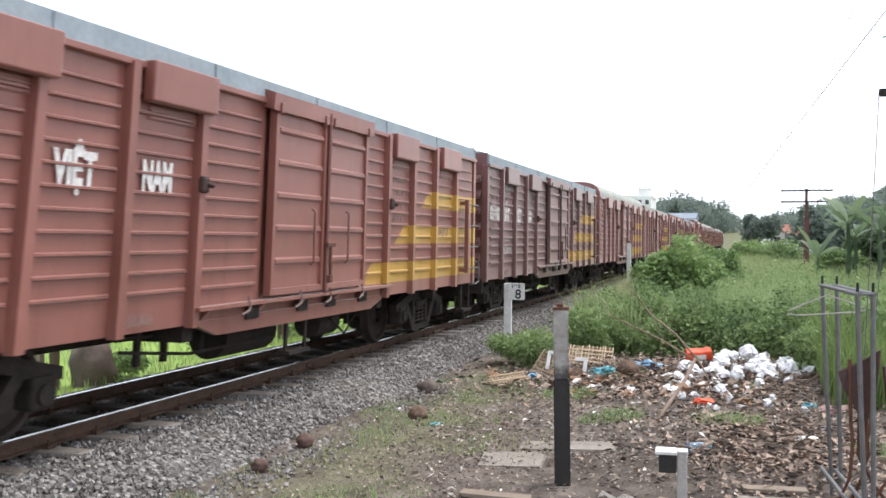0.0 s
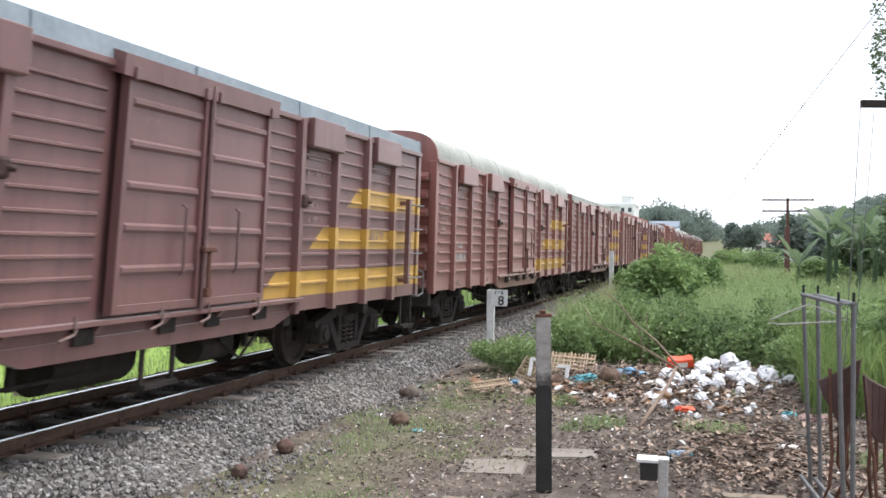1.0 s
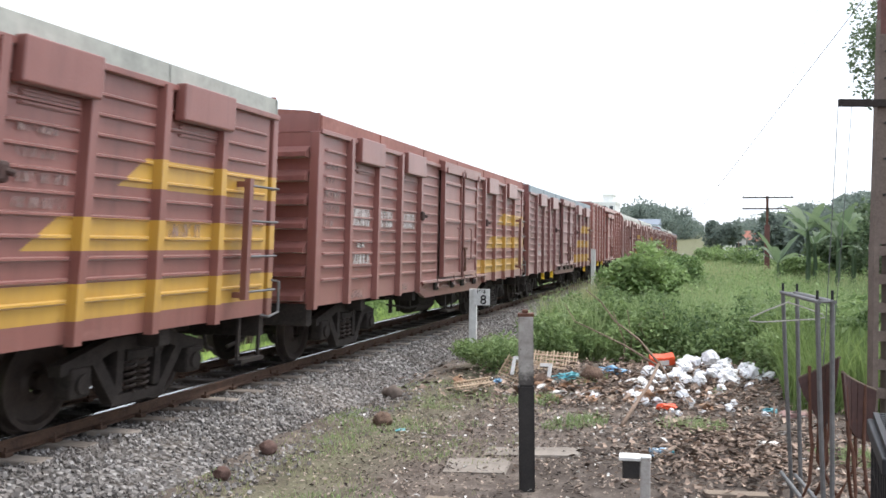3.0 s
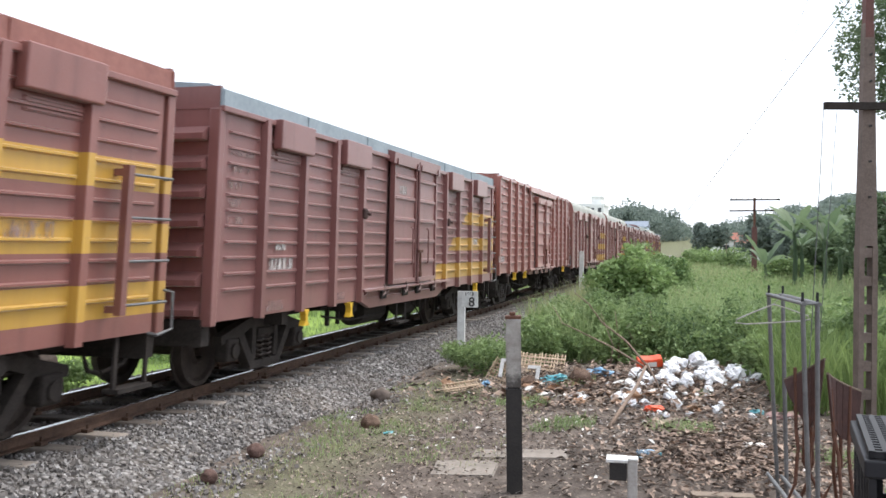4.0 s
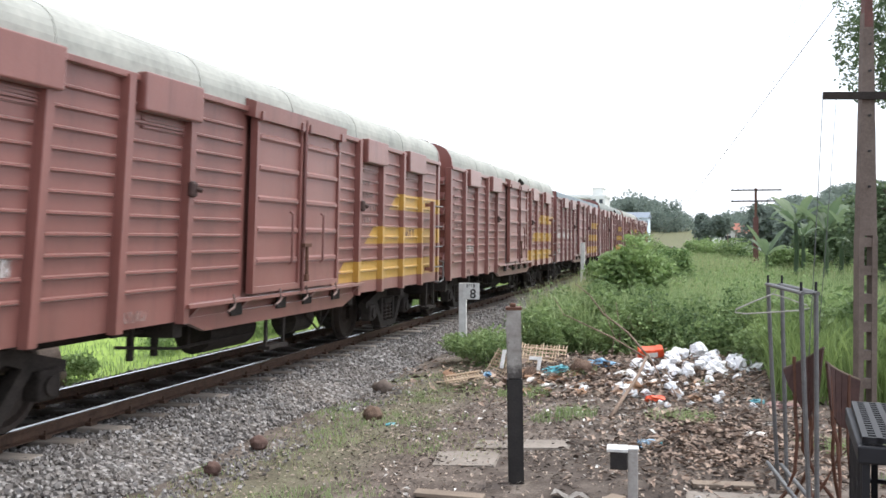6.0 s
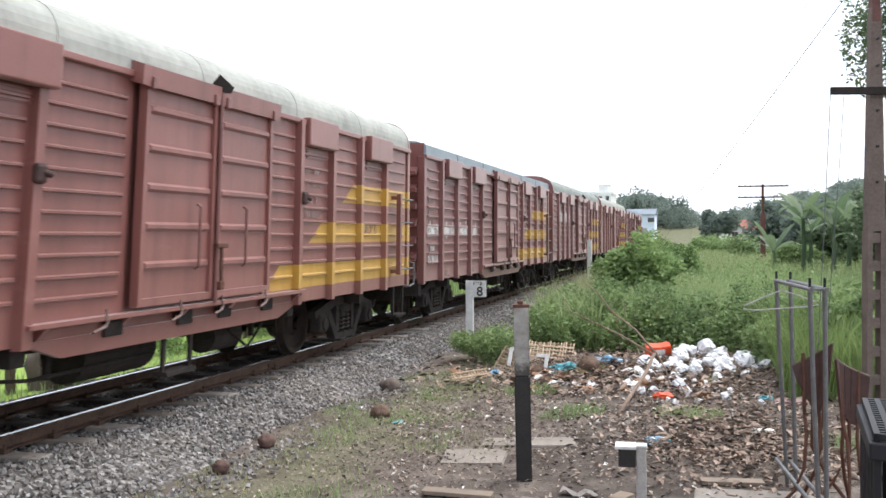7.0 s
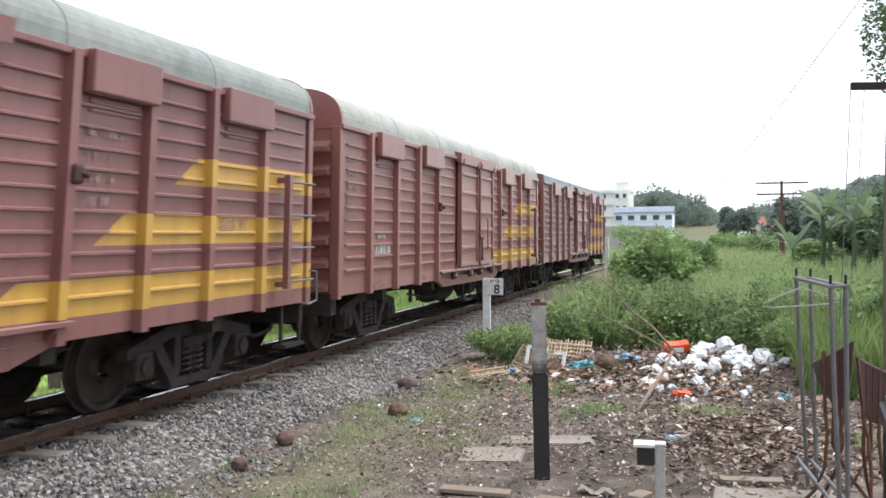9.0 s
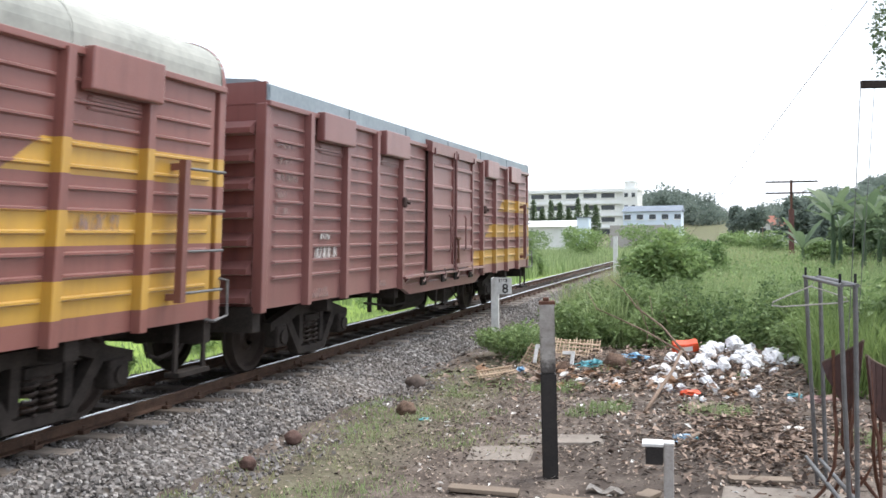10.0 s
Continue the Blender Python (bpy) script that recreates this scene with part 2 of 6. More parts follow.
M_CONCRETE = plain("pale_concrete", (0.28, 0.26, 0.24), (0.47, 0.45, 0.42), 5, 0.9, 0, 0.4)


def old_post_mat():
    """Limewash worn to grey concrete, tar smeared over the lower part."""
    m = Nodes("worn_limewashed_concrete", 0.9, 0, 0.2)
    x, y, z = m.xyz()
    c = m.ramp(m.noise(6, 6, 0.7), [(0.3, (0.20, 0.18, 0.16)), (0.7, (0.46, 0.44, 0.41))])
    smear = m.step(m.math("ADD", z, m.math("MULTIPLY", m.noise(11, 5, 0.75), 0.45)), 1.24, 1.10)
    c = m.mix(m.math("MULTIPLY", smear, 0.85), c, (0.035, 0.03, 0.028))
    spots = m.step(m.noise(26, 4, 0.7), 0.62, 0.70)
    c = m.mix(m.math("MULTIPLY", spots, 0.7), c, (0.07, 0.055, 0.045))
    m.bump(m.noise(40, 4, 0.7), 0.5, 0.01)
    return m.done(c)


M_OLDPOST = old_post_mat()
M_SLAB = plain("dirty_slab_concrete", (0.17, 0.145, 0.12), (0.30, 0.265, 0.23), 3, 0.95, 0, 0.5)
M_POLE = plain("warm_grey_pole_concrete", (0.10, 0.076, 0.062), (0.19, 0.15, 0.127), 4, 0.9, 0, 0.4)
M_BLACK = plain("black_tar_paint", (0.01, 0.01, 0.01), (0.035, 0.03, 0.028), 8, 0.6, 0, 0.3)
M_BLACKPLASTIC = plain("black_plastic", (0.007, 0.007, 0.009), (0.015, 0.015, 0.019), 6, 0.6)
M_ALU = plain("dull_aluminium", (0.10, 0.10, 0.10), (0.20, 0.20, 0.20), 10, 0.5, 0.3)
M_RUST = plain("rusty_steel", (0.07, 0.032, 0.022), (0.18, 0.085, 0.055), 12, 0.75, 0.3, 0.3)
M_REDSTEEL = plain("red_oxide_steel", (0.075, 0.035, 0.03), (0.16, 0.07, 0.058), 8, 0.7, 0.1, 0.2)
M_CHAIR = plain("reddish_brown_slats", (0.036, 0.017, 0.015), (0.085, 0.040, 0.033), 14, 0.6, 0, 0.3, None, 0.4, (1, 1, 0.1))
M_FOAM = plain("white_foam", (0.70, 0.71, 0.73), (0.90, 0.90, 0.91), 9, 0.85, 0, 0.3, "object")
M_REDBOX = plain("red_orange_plastic", (0.62, 0.06, 0.02), (0.80, 0.12, 0.04), 9, 0.5)
M_BLUEBAG = plain("pale_blue_plastic", (0.10, 0.28, 0.48), (0.36, 0.55, 0.70), 15, 0.4, 0, 0.4)
M_TEAL = plain("teal_plastic", (0.04, 0.26, 0.32), (0.20, 0.48, 0.52), 12, 0.45, 0, 0.3)
M_LITTER = plain("mixed_dry_litter", (0.035, 0.026, 0.022), (0.47, 0.385, 0.315), 3, 0.9, 0, 0, "island")
M_LEAFHEAP = plain("brown_dead_leaves", (0.060, 0.043, 0.034), (0.43, 0.325, 0.255), 3, 0.85, 0, 0, "island")
M_PAPER = plain("pale_scraps", (0.35, 0.32, 0.29), (0.78, 0.76, 0.72), 5, 0.8, 0, 0, "island")
M_HUSK = plain("coconut_husk", (0.085, 0.052, 0.038), (0.21, 0.14, 0.10), 16, 0.95, 0, 0.7)
M_CARD = plain("sodden_brown_cardboard", (0.16, 0.085, 0.05), (0.42, 0.26, 0.16), 9, 0.9, 0, 0.4)
M_BRICK = plain("weathered_red_clay", (0.07, 0.042, 0.035), (0.15, 0.09, 0.073), 14, 0.95, 0, 0.5)
M_LATH = plain("dry_bamboo_lath", (0.27, 0.19, 0.12), (0.48, 0.37, 0.26), 8, 0.8, 0, 0.2, "object")
M_WOOD = plain("grey_weathered_wood", (0.105, 0.08, 0.06), (0.25, 0.20, 0.155), 5, 0.9, 0, 0.4, "object", 0.3, (1, 6, 1))
M_STICK = plain("dry_twig", (0.13, 0.09, 0.065), (0.30, 0.22, 0.165), 9, 0.9, 0, 0.3)
M_BARK = plain("tree_bark", (0.06, 0.045, 0.035), (0.17, 0.135, 0.11), 6, 0.95, 0, 0.6)
M_RANK = leaf_mat("rank_shaded_grass", (0.09, 0.15, 0.045), (0.27, 0.36, 0.13))
M_GRASS = leaf_mat("tall_green_grass", (0.15, 0.23, 0.085), (0.43, 0.52, 0.26))
M_STRAW = leaf_mat("pale_seeding_grass", (0.25, 0.28, 0.12), (0.46, 0.48, 0.27))
M_WEED = leaf_mat("broad_weed_leaves", (0.058, 0.108, 0.042), (0.33, 0.44, 0.18), through_light=0.38)
M_BUSH = leaf_mat("shrub_leaves", (0.09, 0.165, 0.055), (0.37, 0.49, 0.20), through_light=0.35)
M_TREE = leaf_mat("tree_leaves", (0.06, 0.10, 0.052), (0.20, 0.265, 0.14))
# haze over distant trees is put into this paler, greyer leaf colour
M_HAZYTREE = leaf_mat("haze_paled_leaves", (0.13, 0.17, 0.145), (0.23, 0.28, 0.235))
M_BANANA = leaf_mat("banana_leaves", (0.085, 0.135, 0.075), (0.21, 0.28, 0.155), "object")
M_WALLWHITE = plain("white_plaster", (0.66, 0.67, 0.64), (0.82, 0.83, 0.80), 0.4, 0.85)
M_WALLBLUE = plain("pale_blue_plaster", (0.62, 0.72, 0.82), (0.74, 0.82, 0.90), 0.5, 0.85)
M_SLATE = plain("grey_blue_roofing", (0.13, 0.16, 0.20), (0.22, 0.26, 0.31), 0.8, 0.7)
M_WINDOW = plain("dark_window_glass", (0.03, 0.035, 0.04), (0.08, 0.09, 0.10), 0.5, 0.2)
M_REDROOF = plain("red_tile_roof", (0.20, 0.075, 0.05), (0.33, 0.14, 0.10), 0.8, 0.85)
M_WIRE = plain("dark_wire", (0.02, 0.02, 0.02), (0.06, 0.06, 0.06), 3, 0.6)


def bottle_mat():
    m = Nodes("clear_blue_bottle", 0.15, 0, 0.5)
    m.bsdf.inputs["Transmission Weight"].default_value = 0.75
    return m.done((0.55, 0.75, 0.92))


M_BOTTLE = bottle_mat()


# ---------------------------------------------------------------- mesh helpers
def mesh_of(name, bm, material, smooth=False):
    me = bpy.data.meshes.new(name)
    bm.to_mesh(me)
    bm.free()
    me.materials.append(material)
    if smooth:
        me.shade_smooth()
    return me


def part(name, bm, material, parent, label="", smooth=False, m=None):
    """One mesh object under a thing or a part; bm may be a bmesh or a finished mesh."""
    me = bm if isinstance(bm, bpy.types.Mesh) else mesh_of(name, bm, material, smooth)
    ob = new(name, me)
    ob.parent = parent
    if m is not None:
        ob.matrix_basis = m
    if label:
        tagged(ob, label)
    return ob


def thing(name, label, category, m=None, group="", kind=""):
    ob = new(name)
    if m is not None:
        ob.matrix_basis = m
    return tagged(ob, label, category, group, kind)


def solid(name, bm, material, label, category, m=None, group="", kind="", smooth=False):
    me = bm if isinstance(bm, bpy.types.Mesh) else mesh_of(name, bm, material, smooth)
    ob = new(name, me)
    if m is not None:
        ob.matrix_basis = m
    return tagged(ob, label, category, group, kind)


def box(bm, x0, x1, y0, y1, z0, z1, m=None, bevel=0.0):
    vs = [bm.verts.new((x, y, z)) for x in (x0, x1) for y in (y0, y1) for z in (z0, z1)]
    if m is not None:
        for v in vs:
            v.co = m @ v.co
    fs = [bm.faces.new([vs[i] for i in q]) for q in
          ((0, 1, 3, 2), (4, 6, 7, 5), (0, 4, 5, 1), (2, 3, 7, 6), (0, 2, 6, 4), (1, 5, 7, 3))]
    if bevel:
        es = list({e for f in fs for e in f.edges})
        bmesh.ops.bevel(bm, geom=es, offset=bevel, segments=2, affect="EDGES", profile=0.5)
    return vs


def prism(bm, pts, axis, a, b):
    """Extrude a closed outline along an axis; pts are the two other coordinates in order."""
    def place(p, v):
        c = list(p)
        c.insert(axis, v)
        return c
    lo = [bm.verts.new(place(p, a)) for p in pts]
    hi = [bm.verts.new(place(p, b)) for p in pts]
    n = len(pts)
    bm.faces.new(lo)
    bm.faces.new(hi[::-1])
    for i in range(n):
        bm.faces.new((lo[i], hi[i], hi[(i + 1) % n], lo[(i + 1) % n]))


def tube(bm, pts, r, sides=8, r2=None):
    """A round bar along points; the radius may taper."""
    pts = [Vector(p) for p in pts]
    rings = []
    for i, p in enumerate(pts):
        d = (pts[min(i + 1, len(pts) - 1)] - pts[max(i - 1, 0)]).normalized()
        up = Vector((0, 0, 1)) if abs(d.z) < 0.9 else Vector((1, 0, 0))
        u = d.cross(up).normalized()
        w = d.cross(u)
        rr = r if r2 is None else r + (r2 - r) * i / (len(pts) - 1)
        rings.append([bm.verts.new(p + rr * (math.cos(a) * u + math.sin(a) * w))
                      for a in (2 * math.pi * k / sides for k in range(sides))])
    for a, b in zip(rings, rings[1:]):
        for k in range(sides):
            bm.faces.new((a[k], a[(k + 1) % sides], b[(k + 1) % sides], b[k]))
    bm.faces.new(rings[0][::-1])
    bm.faces.new(rings[-1])


def disc(bm, axis, c, r, w, sides=24):
    """A short cylinder of width w along an axis, centred on c."""
    d = Vector((0, 0, 0))
    d[axis] = w / 2
    tube(bm, [Vector(c) - d, Vector(c) + d], r, sides)


def lumpy(r, seed, squash=(1, 1, 1), rough=0.25, sub=2, freq=2.0):
    bm = bmesh.new()
    bmesh.ops.create_icosphere(bm, subdivisions=sub, radius=1)
    o = Vector((seed * 7.3, seed * 1.7, seed * 3.1))
    for v in bm.verts:
        k = 1 + rough * noise.noise(v.co * freq + o) * 1.6
        v.co = Vector((v.co.x * squash[0], v.co.y * squash[1], v.co.z * squash[2])) * (k * r)
    return bm


def raw_mesh(name, verts, faces, material):
    me = bpy.data.meshes.new(name)
    me.from_pydata(verts.tolist() if hasattr(verts, "tolist") else verts, [],
                   faces.tolist() if hasattr(faces, "tolist") else faces)
    me.materials.append(material)
    return me


rng = np.random.default_rng(7)


def leaf_mesh(name, pts, size, material, droop=0.35, slim=0.5, up=0.3):
    """Many small folded leaves (two triangles each) round the given points."""
    n = len(pts)
    size = np.broadcast_to(np.asarray(size, float), (n,))[:, None]
    d = rng.normal(size=(n, 3))
    d[:, 2] = d[:, 2] * 0.6 + up - droop
    d /= np.linalg.norm(d, axis=1)[:, None]
    s = np.cross(d, rng.normal(size=(n, 3)))
    s /= np.linalg.norm(s, axis=1)[:, None]
    nn = np.cross(d, s)
    a = pts
    b = pts + d * size * 0.5 + s * size * slim * 0.5 + nn * size * 0.08
    c = pts + d * size
    e = pts + d * size * 0.5 - s * size * slim * 0.5 + nn * size * 0.08
    v = np.stack([a, b, c, e], 1).reshape(-1, 3)
    i = np.arange(n)[:, None] * 4
    f = np.concatenate([np.hstack([i, i + 1, i + 2]), np.hstack([i, i + 2, i + 3])])
    return raw_mesh(name, v, f, material)


def blade_mesh(name, base, height, width, material, lean=0.45):
    """Grass blades: two quads tapering to a tip, bent over."""
    n = len(base)
    a = rng.uniform(0, 2 * np.pi, n)
    l = rng.uniform(0.1, 1.0, n) * lean * height
    out = np.stack([np.cos(a), np.sin(a), np.zeros(n)], 1)
    b = rng.uniform(0, 2 * np.pi, n)
    s = np.stack([np.cos(b), np.sin(b), np.zeros(n)], 1) * (np.broadcast_to(width, (n,)) / 2)[:, None]
    z = np.zeros((n, 3))
    z[:, 2] = height
    m1 = base + z * 0.5 + out * (l * 0.25)[:, None]
    m2 = base + z * 0.85 + out * (l * 0.7)[:, None]
    t = base + z * 0.97 + out * l[:, None]
    v = np.stack([base - s, base + s, m1 - s * 0.9, m1 + s * 0.9, m2 - s * 0.5, m2 + s * 0.5, t], 1).reshape(-1, 3)
    i = np.arange(n) * 7
    f = [(k, k + 1, k + 3, k + 2) for k in i] + [(k + 2, k + 3, k + 5, k + 4) for k in i] + [(k + 4, k + 5, k + 6) for k in i]
    return raw_mesh(name, v, f, material)

# ---------------------------------------------------------------- ground
TX, RAIL = -6.12, 0.405      # track centre and rail head height


def ground_z(x, y):
    z = 0.05 * noise.noise((x * 0.35, y * 0.35, 0.0)) + 0.02 * noise.noise((x * 1.7, y * 1.7, 3.0))
    if x > -4:
        z += 0.10 * max(0.0, min(1.0, (y - 17) / 12))
        z += 0.18 * math.exp(-((x + 0.4) / 2.6) ** 2 - ((y - 14.2) / 1.7) ** 2)
    if x < -8:
        z -= 0.18 * min(1.0, (-8 - x) / 2)
    far = max(0.0, min(1.0, (y - 190) / 140))
    z += 7.0 * far * far * (3 - 2 * far)
    return z


def grade(lo, hi, fine0, fine1, step, grow):
    out, v, s = [], fine0, step
    while v < fine1:
        out.append(v)
        v += step
    while v < hi:
        out.append(v)
        s *= grow
        v += s
    out.append(hi)
    v, s = fine0 - step, step
    while v > lo:
        out.insert(0, v)
        s *= grow
        v -= s
    out.insert(0, lo)
    return out


def build_ground():
    xs = grade(-1500, 1500, -9, 5, 0.22, 1.18)
    ys = grade(-60, 3500, 4, 20, 0.22, 1.12)
    v = [(x, y, ground_z(x, y)) for y in ys for x in xs]
    n = len(xs)
    f = [(j * n + i, j * n + i + 1, (j + 1) * n + i + 1, (j + 1) * n + i)
         for j in range(len(ys) - 1) for i in range(n - 1)]
    me = raw_mesh("ground", v, f, M_GROUND)
    me.shade_smooth()
    tagged(new("ground", me), "bare littered earth turning into grassy meadow", "ground", kind="structure")


build_ground()


# ---------------------------------------------------------------- railway line
Y0, Y1 = -165.0, 260.0
BANK = [(-2.45, -0.25), (-1.25, 0.235), (-0.7, 0.22), (0.6, 0.225), (0.9, 0.25), (1.12, 0.24), (1.95, -0.02), (2.1, -0.3)]


def bank_z(dx):
    pts = BANK
    for (a, za), (b, zb) in zip(pts, pts[1:]):
        if a <= dx <= b:
            return za + (zb - za) * (dx - a) / (b - a)
    return -0.3


def build_bank():
    ys = grade(Y0, Y1, 3, 30, 0.25, 1.1)
    ds = [-2.45, -2.0, -1.6, -1.25, -0.9, -0.6, -0.3, 0, 0.3, 0.6, 0.9, 1.12, 1.3, 1.45, 1.6, 1.75, 1.95, 2.1]
    v = []
    for y in ys:
        for d in ds:
            w = 0.05 * noise.noise((d * 3, y * 3, 1)) + 0.10 * noise.noise((0, y * 0.5, 7)) * (1 if d > 1.2 else 0)
            v.append((TX + d + w * 0.6, y, bank_z(d) + w * 0.25))
    n = len(ds)
    f = [(j * n + i, j * n + i + 1, (j + 1) * n + i + 1, (j + 1) * n + i)
         for j in range(len(ys) - 1) for i in range(n - 1)]
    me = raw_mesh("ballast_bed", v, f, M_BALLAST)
    me.shade_smooth()
    return tagged(new("ballast_bed", me), "grey crushed-stone railway ballast bank", "ballast", kind="structure")


def stone_cloud(name, n, ymin, ymax, smin, smax):
    """Angular stones, twelve triangles each, in one mesh."""
    cube = np.array([(x, y, z) for x in (-1, 1) for y in (-1, 1) for z in (-1, 1)], float)
    tri = np.array([(0, 1, 3), (0, 3, 2), (4, 6, 7), (4, 7, 5), (0, 4, 5), (0, 5, 1), (2, 3, 7), (2, 7, 6),
                    (0, 2, 6), (0, 6, 4), (1, 5, 7), (1, 7, 3)])
    t = rng.uniform(0, 1, n) ** 1.5
    y = ymin + (ymax - ymin) * t
    d = rng.uniform(-1.3, 2.15, n)
    keep = np.where((np.abs(d) < 0.9), rng.uniform(0, 1, n) < 0.5, True)
    y, d = y[keep], d[keep]
    n = len(y)
    z = np.array([bank_z(k) for k in d])
    z = np.where(z < 0.0, 0.0, z)
    edge = d > 1.85
    y[edge] += rng.normal(0, 0.1, edge.sum())
    d[edge] += np.abs(rng.normal(0, 0.22, edge.sum()))
    s = rng.uniform(smin, smax, (n, 1, 1)) * rng.uniform(0.6, 1.15, (n, 1, 3))
    v = cube[None] * s * rng.uniform(0.55, 1.0, (n, 8, 1))
    q = rng.normal(size=(n, 4))
    q /= np.linalg.norm(q, axis=1)[:, None]
    w, a, b, c = q.T
    R = np.stack([np.stack([1 - 2 * (b * b + c * c), 2 * (a * b - c * w), 2 * (a * c + b * w)], 1),
                  np.stack([2 * (a * b + c * w), 1 - 2 * (a * a + c * c), 2 * (b * c - a * w)], 1),
                  np.stack([2 * (a * c - b * w), 2 * (b * c + a * w), 1 - 2 * (a * a + b * b)], 1)], 1)
    v = np.einsum("nij,nkj->nki", R, v) + np.stack([TX + d, y, z + 0.012], 1)[:, None]
    f = (np.arange(n)[:, None, None] * 8 + tri[None]).reshape(-1, 3)
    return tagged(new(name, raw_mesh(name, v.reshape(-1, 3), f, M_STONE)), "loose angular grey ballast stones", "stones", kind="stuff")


def build_line():
    bed = build_bank()
    stone_cloud("ballast_stones", 42000, 3.5, 36, 0.011, 0.024)
    for side, sx in (("near", 0.5325), ("far", -0.5325)):
        rail = thing("rail", "rusty steel rail with a polished head", "rail", pose(TX + sx, 0, 0), "rails of the line")
        bm = bmesh.new()
        prism(bm, [(-0.055, RAIL - 0.125), (0.055, RAIL - 0.125), (0.055, RAIL - 0.113), (0.010, RAIL - 0.10), (0.008, RAIL - 0.04),
                   (0.031, RAIL - 0.032), (0.031, RAIL - 0.006), (-0.031, RAIL - 0.006), (-0.031, RAIL - 0.032),
                   (-0.008, RAIL - 0.04), (-0.010, RAIL - 0.10), (-0.055, RAIL - 0.113)], 1, Y0, Y1)
        part("rail_web", bm, M_RAIL, rail)
        bm = bmesh.new()
        prism(bm, [(-0.029, RAIL - 0.006), (0.029, RAIL - 0.006), (0.024, RAIL), (-0.024, RAIL)], 1, Y0, Y1)
        part("rail_head", bm, M_RAILTOP, rail, "bright worn running surface")
        for y in (11.3, 23.8, 36.3):      # fish plates where lengths meet
            for s in (-1, 1):
                bm = bmesh.new()
                box(bm, s * 0.018 - 0.009, s * 0.018 + 0.009, y - 0.25, y + 0.25, RAIL - 0.10, RAIL - 0.045)
                part("fish_plate", bm, M_RAIL, rail)
    bm = bmesh.new()
    box(bm, -1.0, 1.0, -0.10, 0.10, -0.12, 0.0, None, 0.015)
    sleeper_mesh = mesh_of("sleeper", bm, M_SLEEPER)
    bm = bmesh.new()
    for s in (-1, 1):
        for k in (-1, 1):
            x = s * 0.5325 + k * 0.085
            box(bm, x - 0.035, x + 0.035, -0.045, 0.045, 0.0, 0.035, None, 0.006)
            disc(bm, 2, (x, 0, 0.05), 0.013, 0.05, 6)
    clip_mesh = mesh_of("rail_clip", bm, M_RAIL)
    for i in range(150):
        y = 0.6 + i * 0.62
        k = part("sleeper", sleeper_mesh, None, bed, m=pose(TX + random.uniform(-0.03, 0.03), y + random.uniform(-0.02, 0.02),
                                                          RAIL - 0.127, 0, 0, random.uniform(-1, 1)))
        if i < 60:
            part("rail_clip", clip_mesh, None, k)


build_line()


# ---------------------------------------------------------------- goods train
HALF = 6.6                    # half the body length
SIDE = 1.29                   # side sheet
Z_BOT, Z_EAVE, Z_TOP = 0.825, 3.06, 3.27
RIBS = [-5.60, -4.50, -3.45, -2.40, 2.25, 3.28, 4.32, 5.38]
DOOR = (-1.12, 1.36)


def ridge(bm, y0, y1, z, x=SIDE, h=0.022, d=0.034):
    """A pressed horizontal bead with tapered ends."""
    a = [bm.verts.new(p) for p in ((x, y0, z - h), (x + d, y0 + 0.03, z - h * 0.4), (x + d, y0 + 0.03, z + h * 0.4), (x, y0, z + h))]
    b = [bm.verts.new(p) for p in ((x, y1, z - h), (x + d, y1 - 0.03, z - h * 0.4), (x + d, y1 - 0.03, z + h * 0.4), (x, y1, z + h))]
    for i in range(3):
        bm.faces.new((a[i], b[i], b[i + 1], a[i + 1]))
    bm.faces.new(a[::-1])
    bm.faces.new(b)


def panel(car, paint, y0, y1, beads, z0, z1):      # beads: lowest, pitch, half height
    """A side sheet with its pressed beads."""
    bm = bmesh.new()
    box(bm, SIDE - 0.03, SIDE, y0, y1, z0, z1)
    p = part("side_panel", bm, paint, car)
    for i in range(11):
        bm = bmesh.new()
        ridge(bm, y0 + 0.085, y1 - 0.085, beads[0] + beads[1] * i, SIDE, beads[2])
        part("bead", bm, paint, p)


def text_bar(parent, material, y0, y1, z0, z1, x=SIDE + 0.020, label="white stencilled lettering"):
    """Writing that cannot be read: a plain worn bar of its size."""
    bm = bmesh.new()
    box(bm, x - 0.002, x, y0, y1, z0, z1)
    return part("lettering", bm, material, parent, label)


def word(parent, text, y0, y1, z0, z1, material, x=SIDE + 0.022):
    """A word on the +x side, read from outside: capitals from z0 to z1, set between y0 and y1."""
    cu = bpy.data.curves.new("word", "FONT")
    cu.body, cu.size, cu.extrude, cu.offset = text, (z1 - z0) / 0.72, 0.001, 0.018
    tmp = bpy.data.objects.new("word", cu)
    scene.collection.objects.link(tmp)
    me = bpy.data.meshes.new_from_object(tmp.evaluated_get(bpy.context.evaluated_depsgraph_get()))
    bpy.data.objects.remove(tmp)
    me.materials.clear()
    me.materials.append(material)
    xs = [v.co.x for v in me.vertices]
    k = (y1 - y0) / (max(xs) - min(xs))
    me.transform(Matrix(((0, 0, 1, x), (k, 0, 0, y0 - k * min(xs)), (0, 1, 0, z0), (0, 0, 0, 1))))
    return part("lettering", me, None, parent, "white painted word")


def round_section(eave, top, half=1.31, n=25):
    pts = []
    for i in range(n):
        a = math.pi * i / (n - 1)
        c, s = math.cos(a), math.sin(a)
        pts.append((half * math.copysign(abs(c) ** 0.45, c) if abs(c) > 1e-6 else 0.0, eave + (top - eave) * abs(s) ** 0.75))
    return pts


CACHE = {}


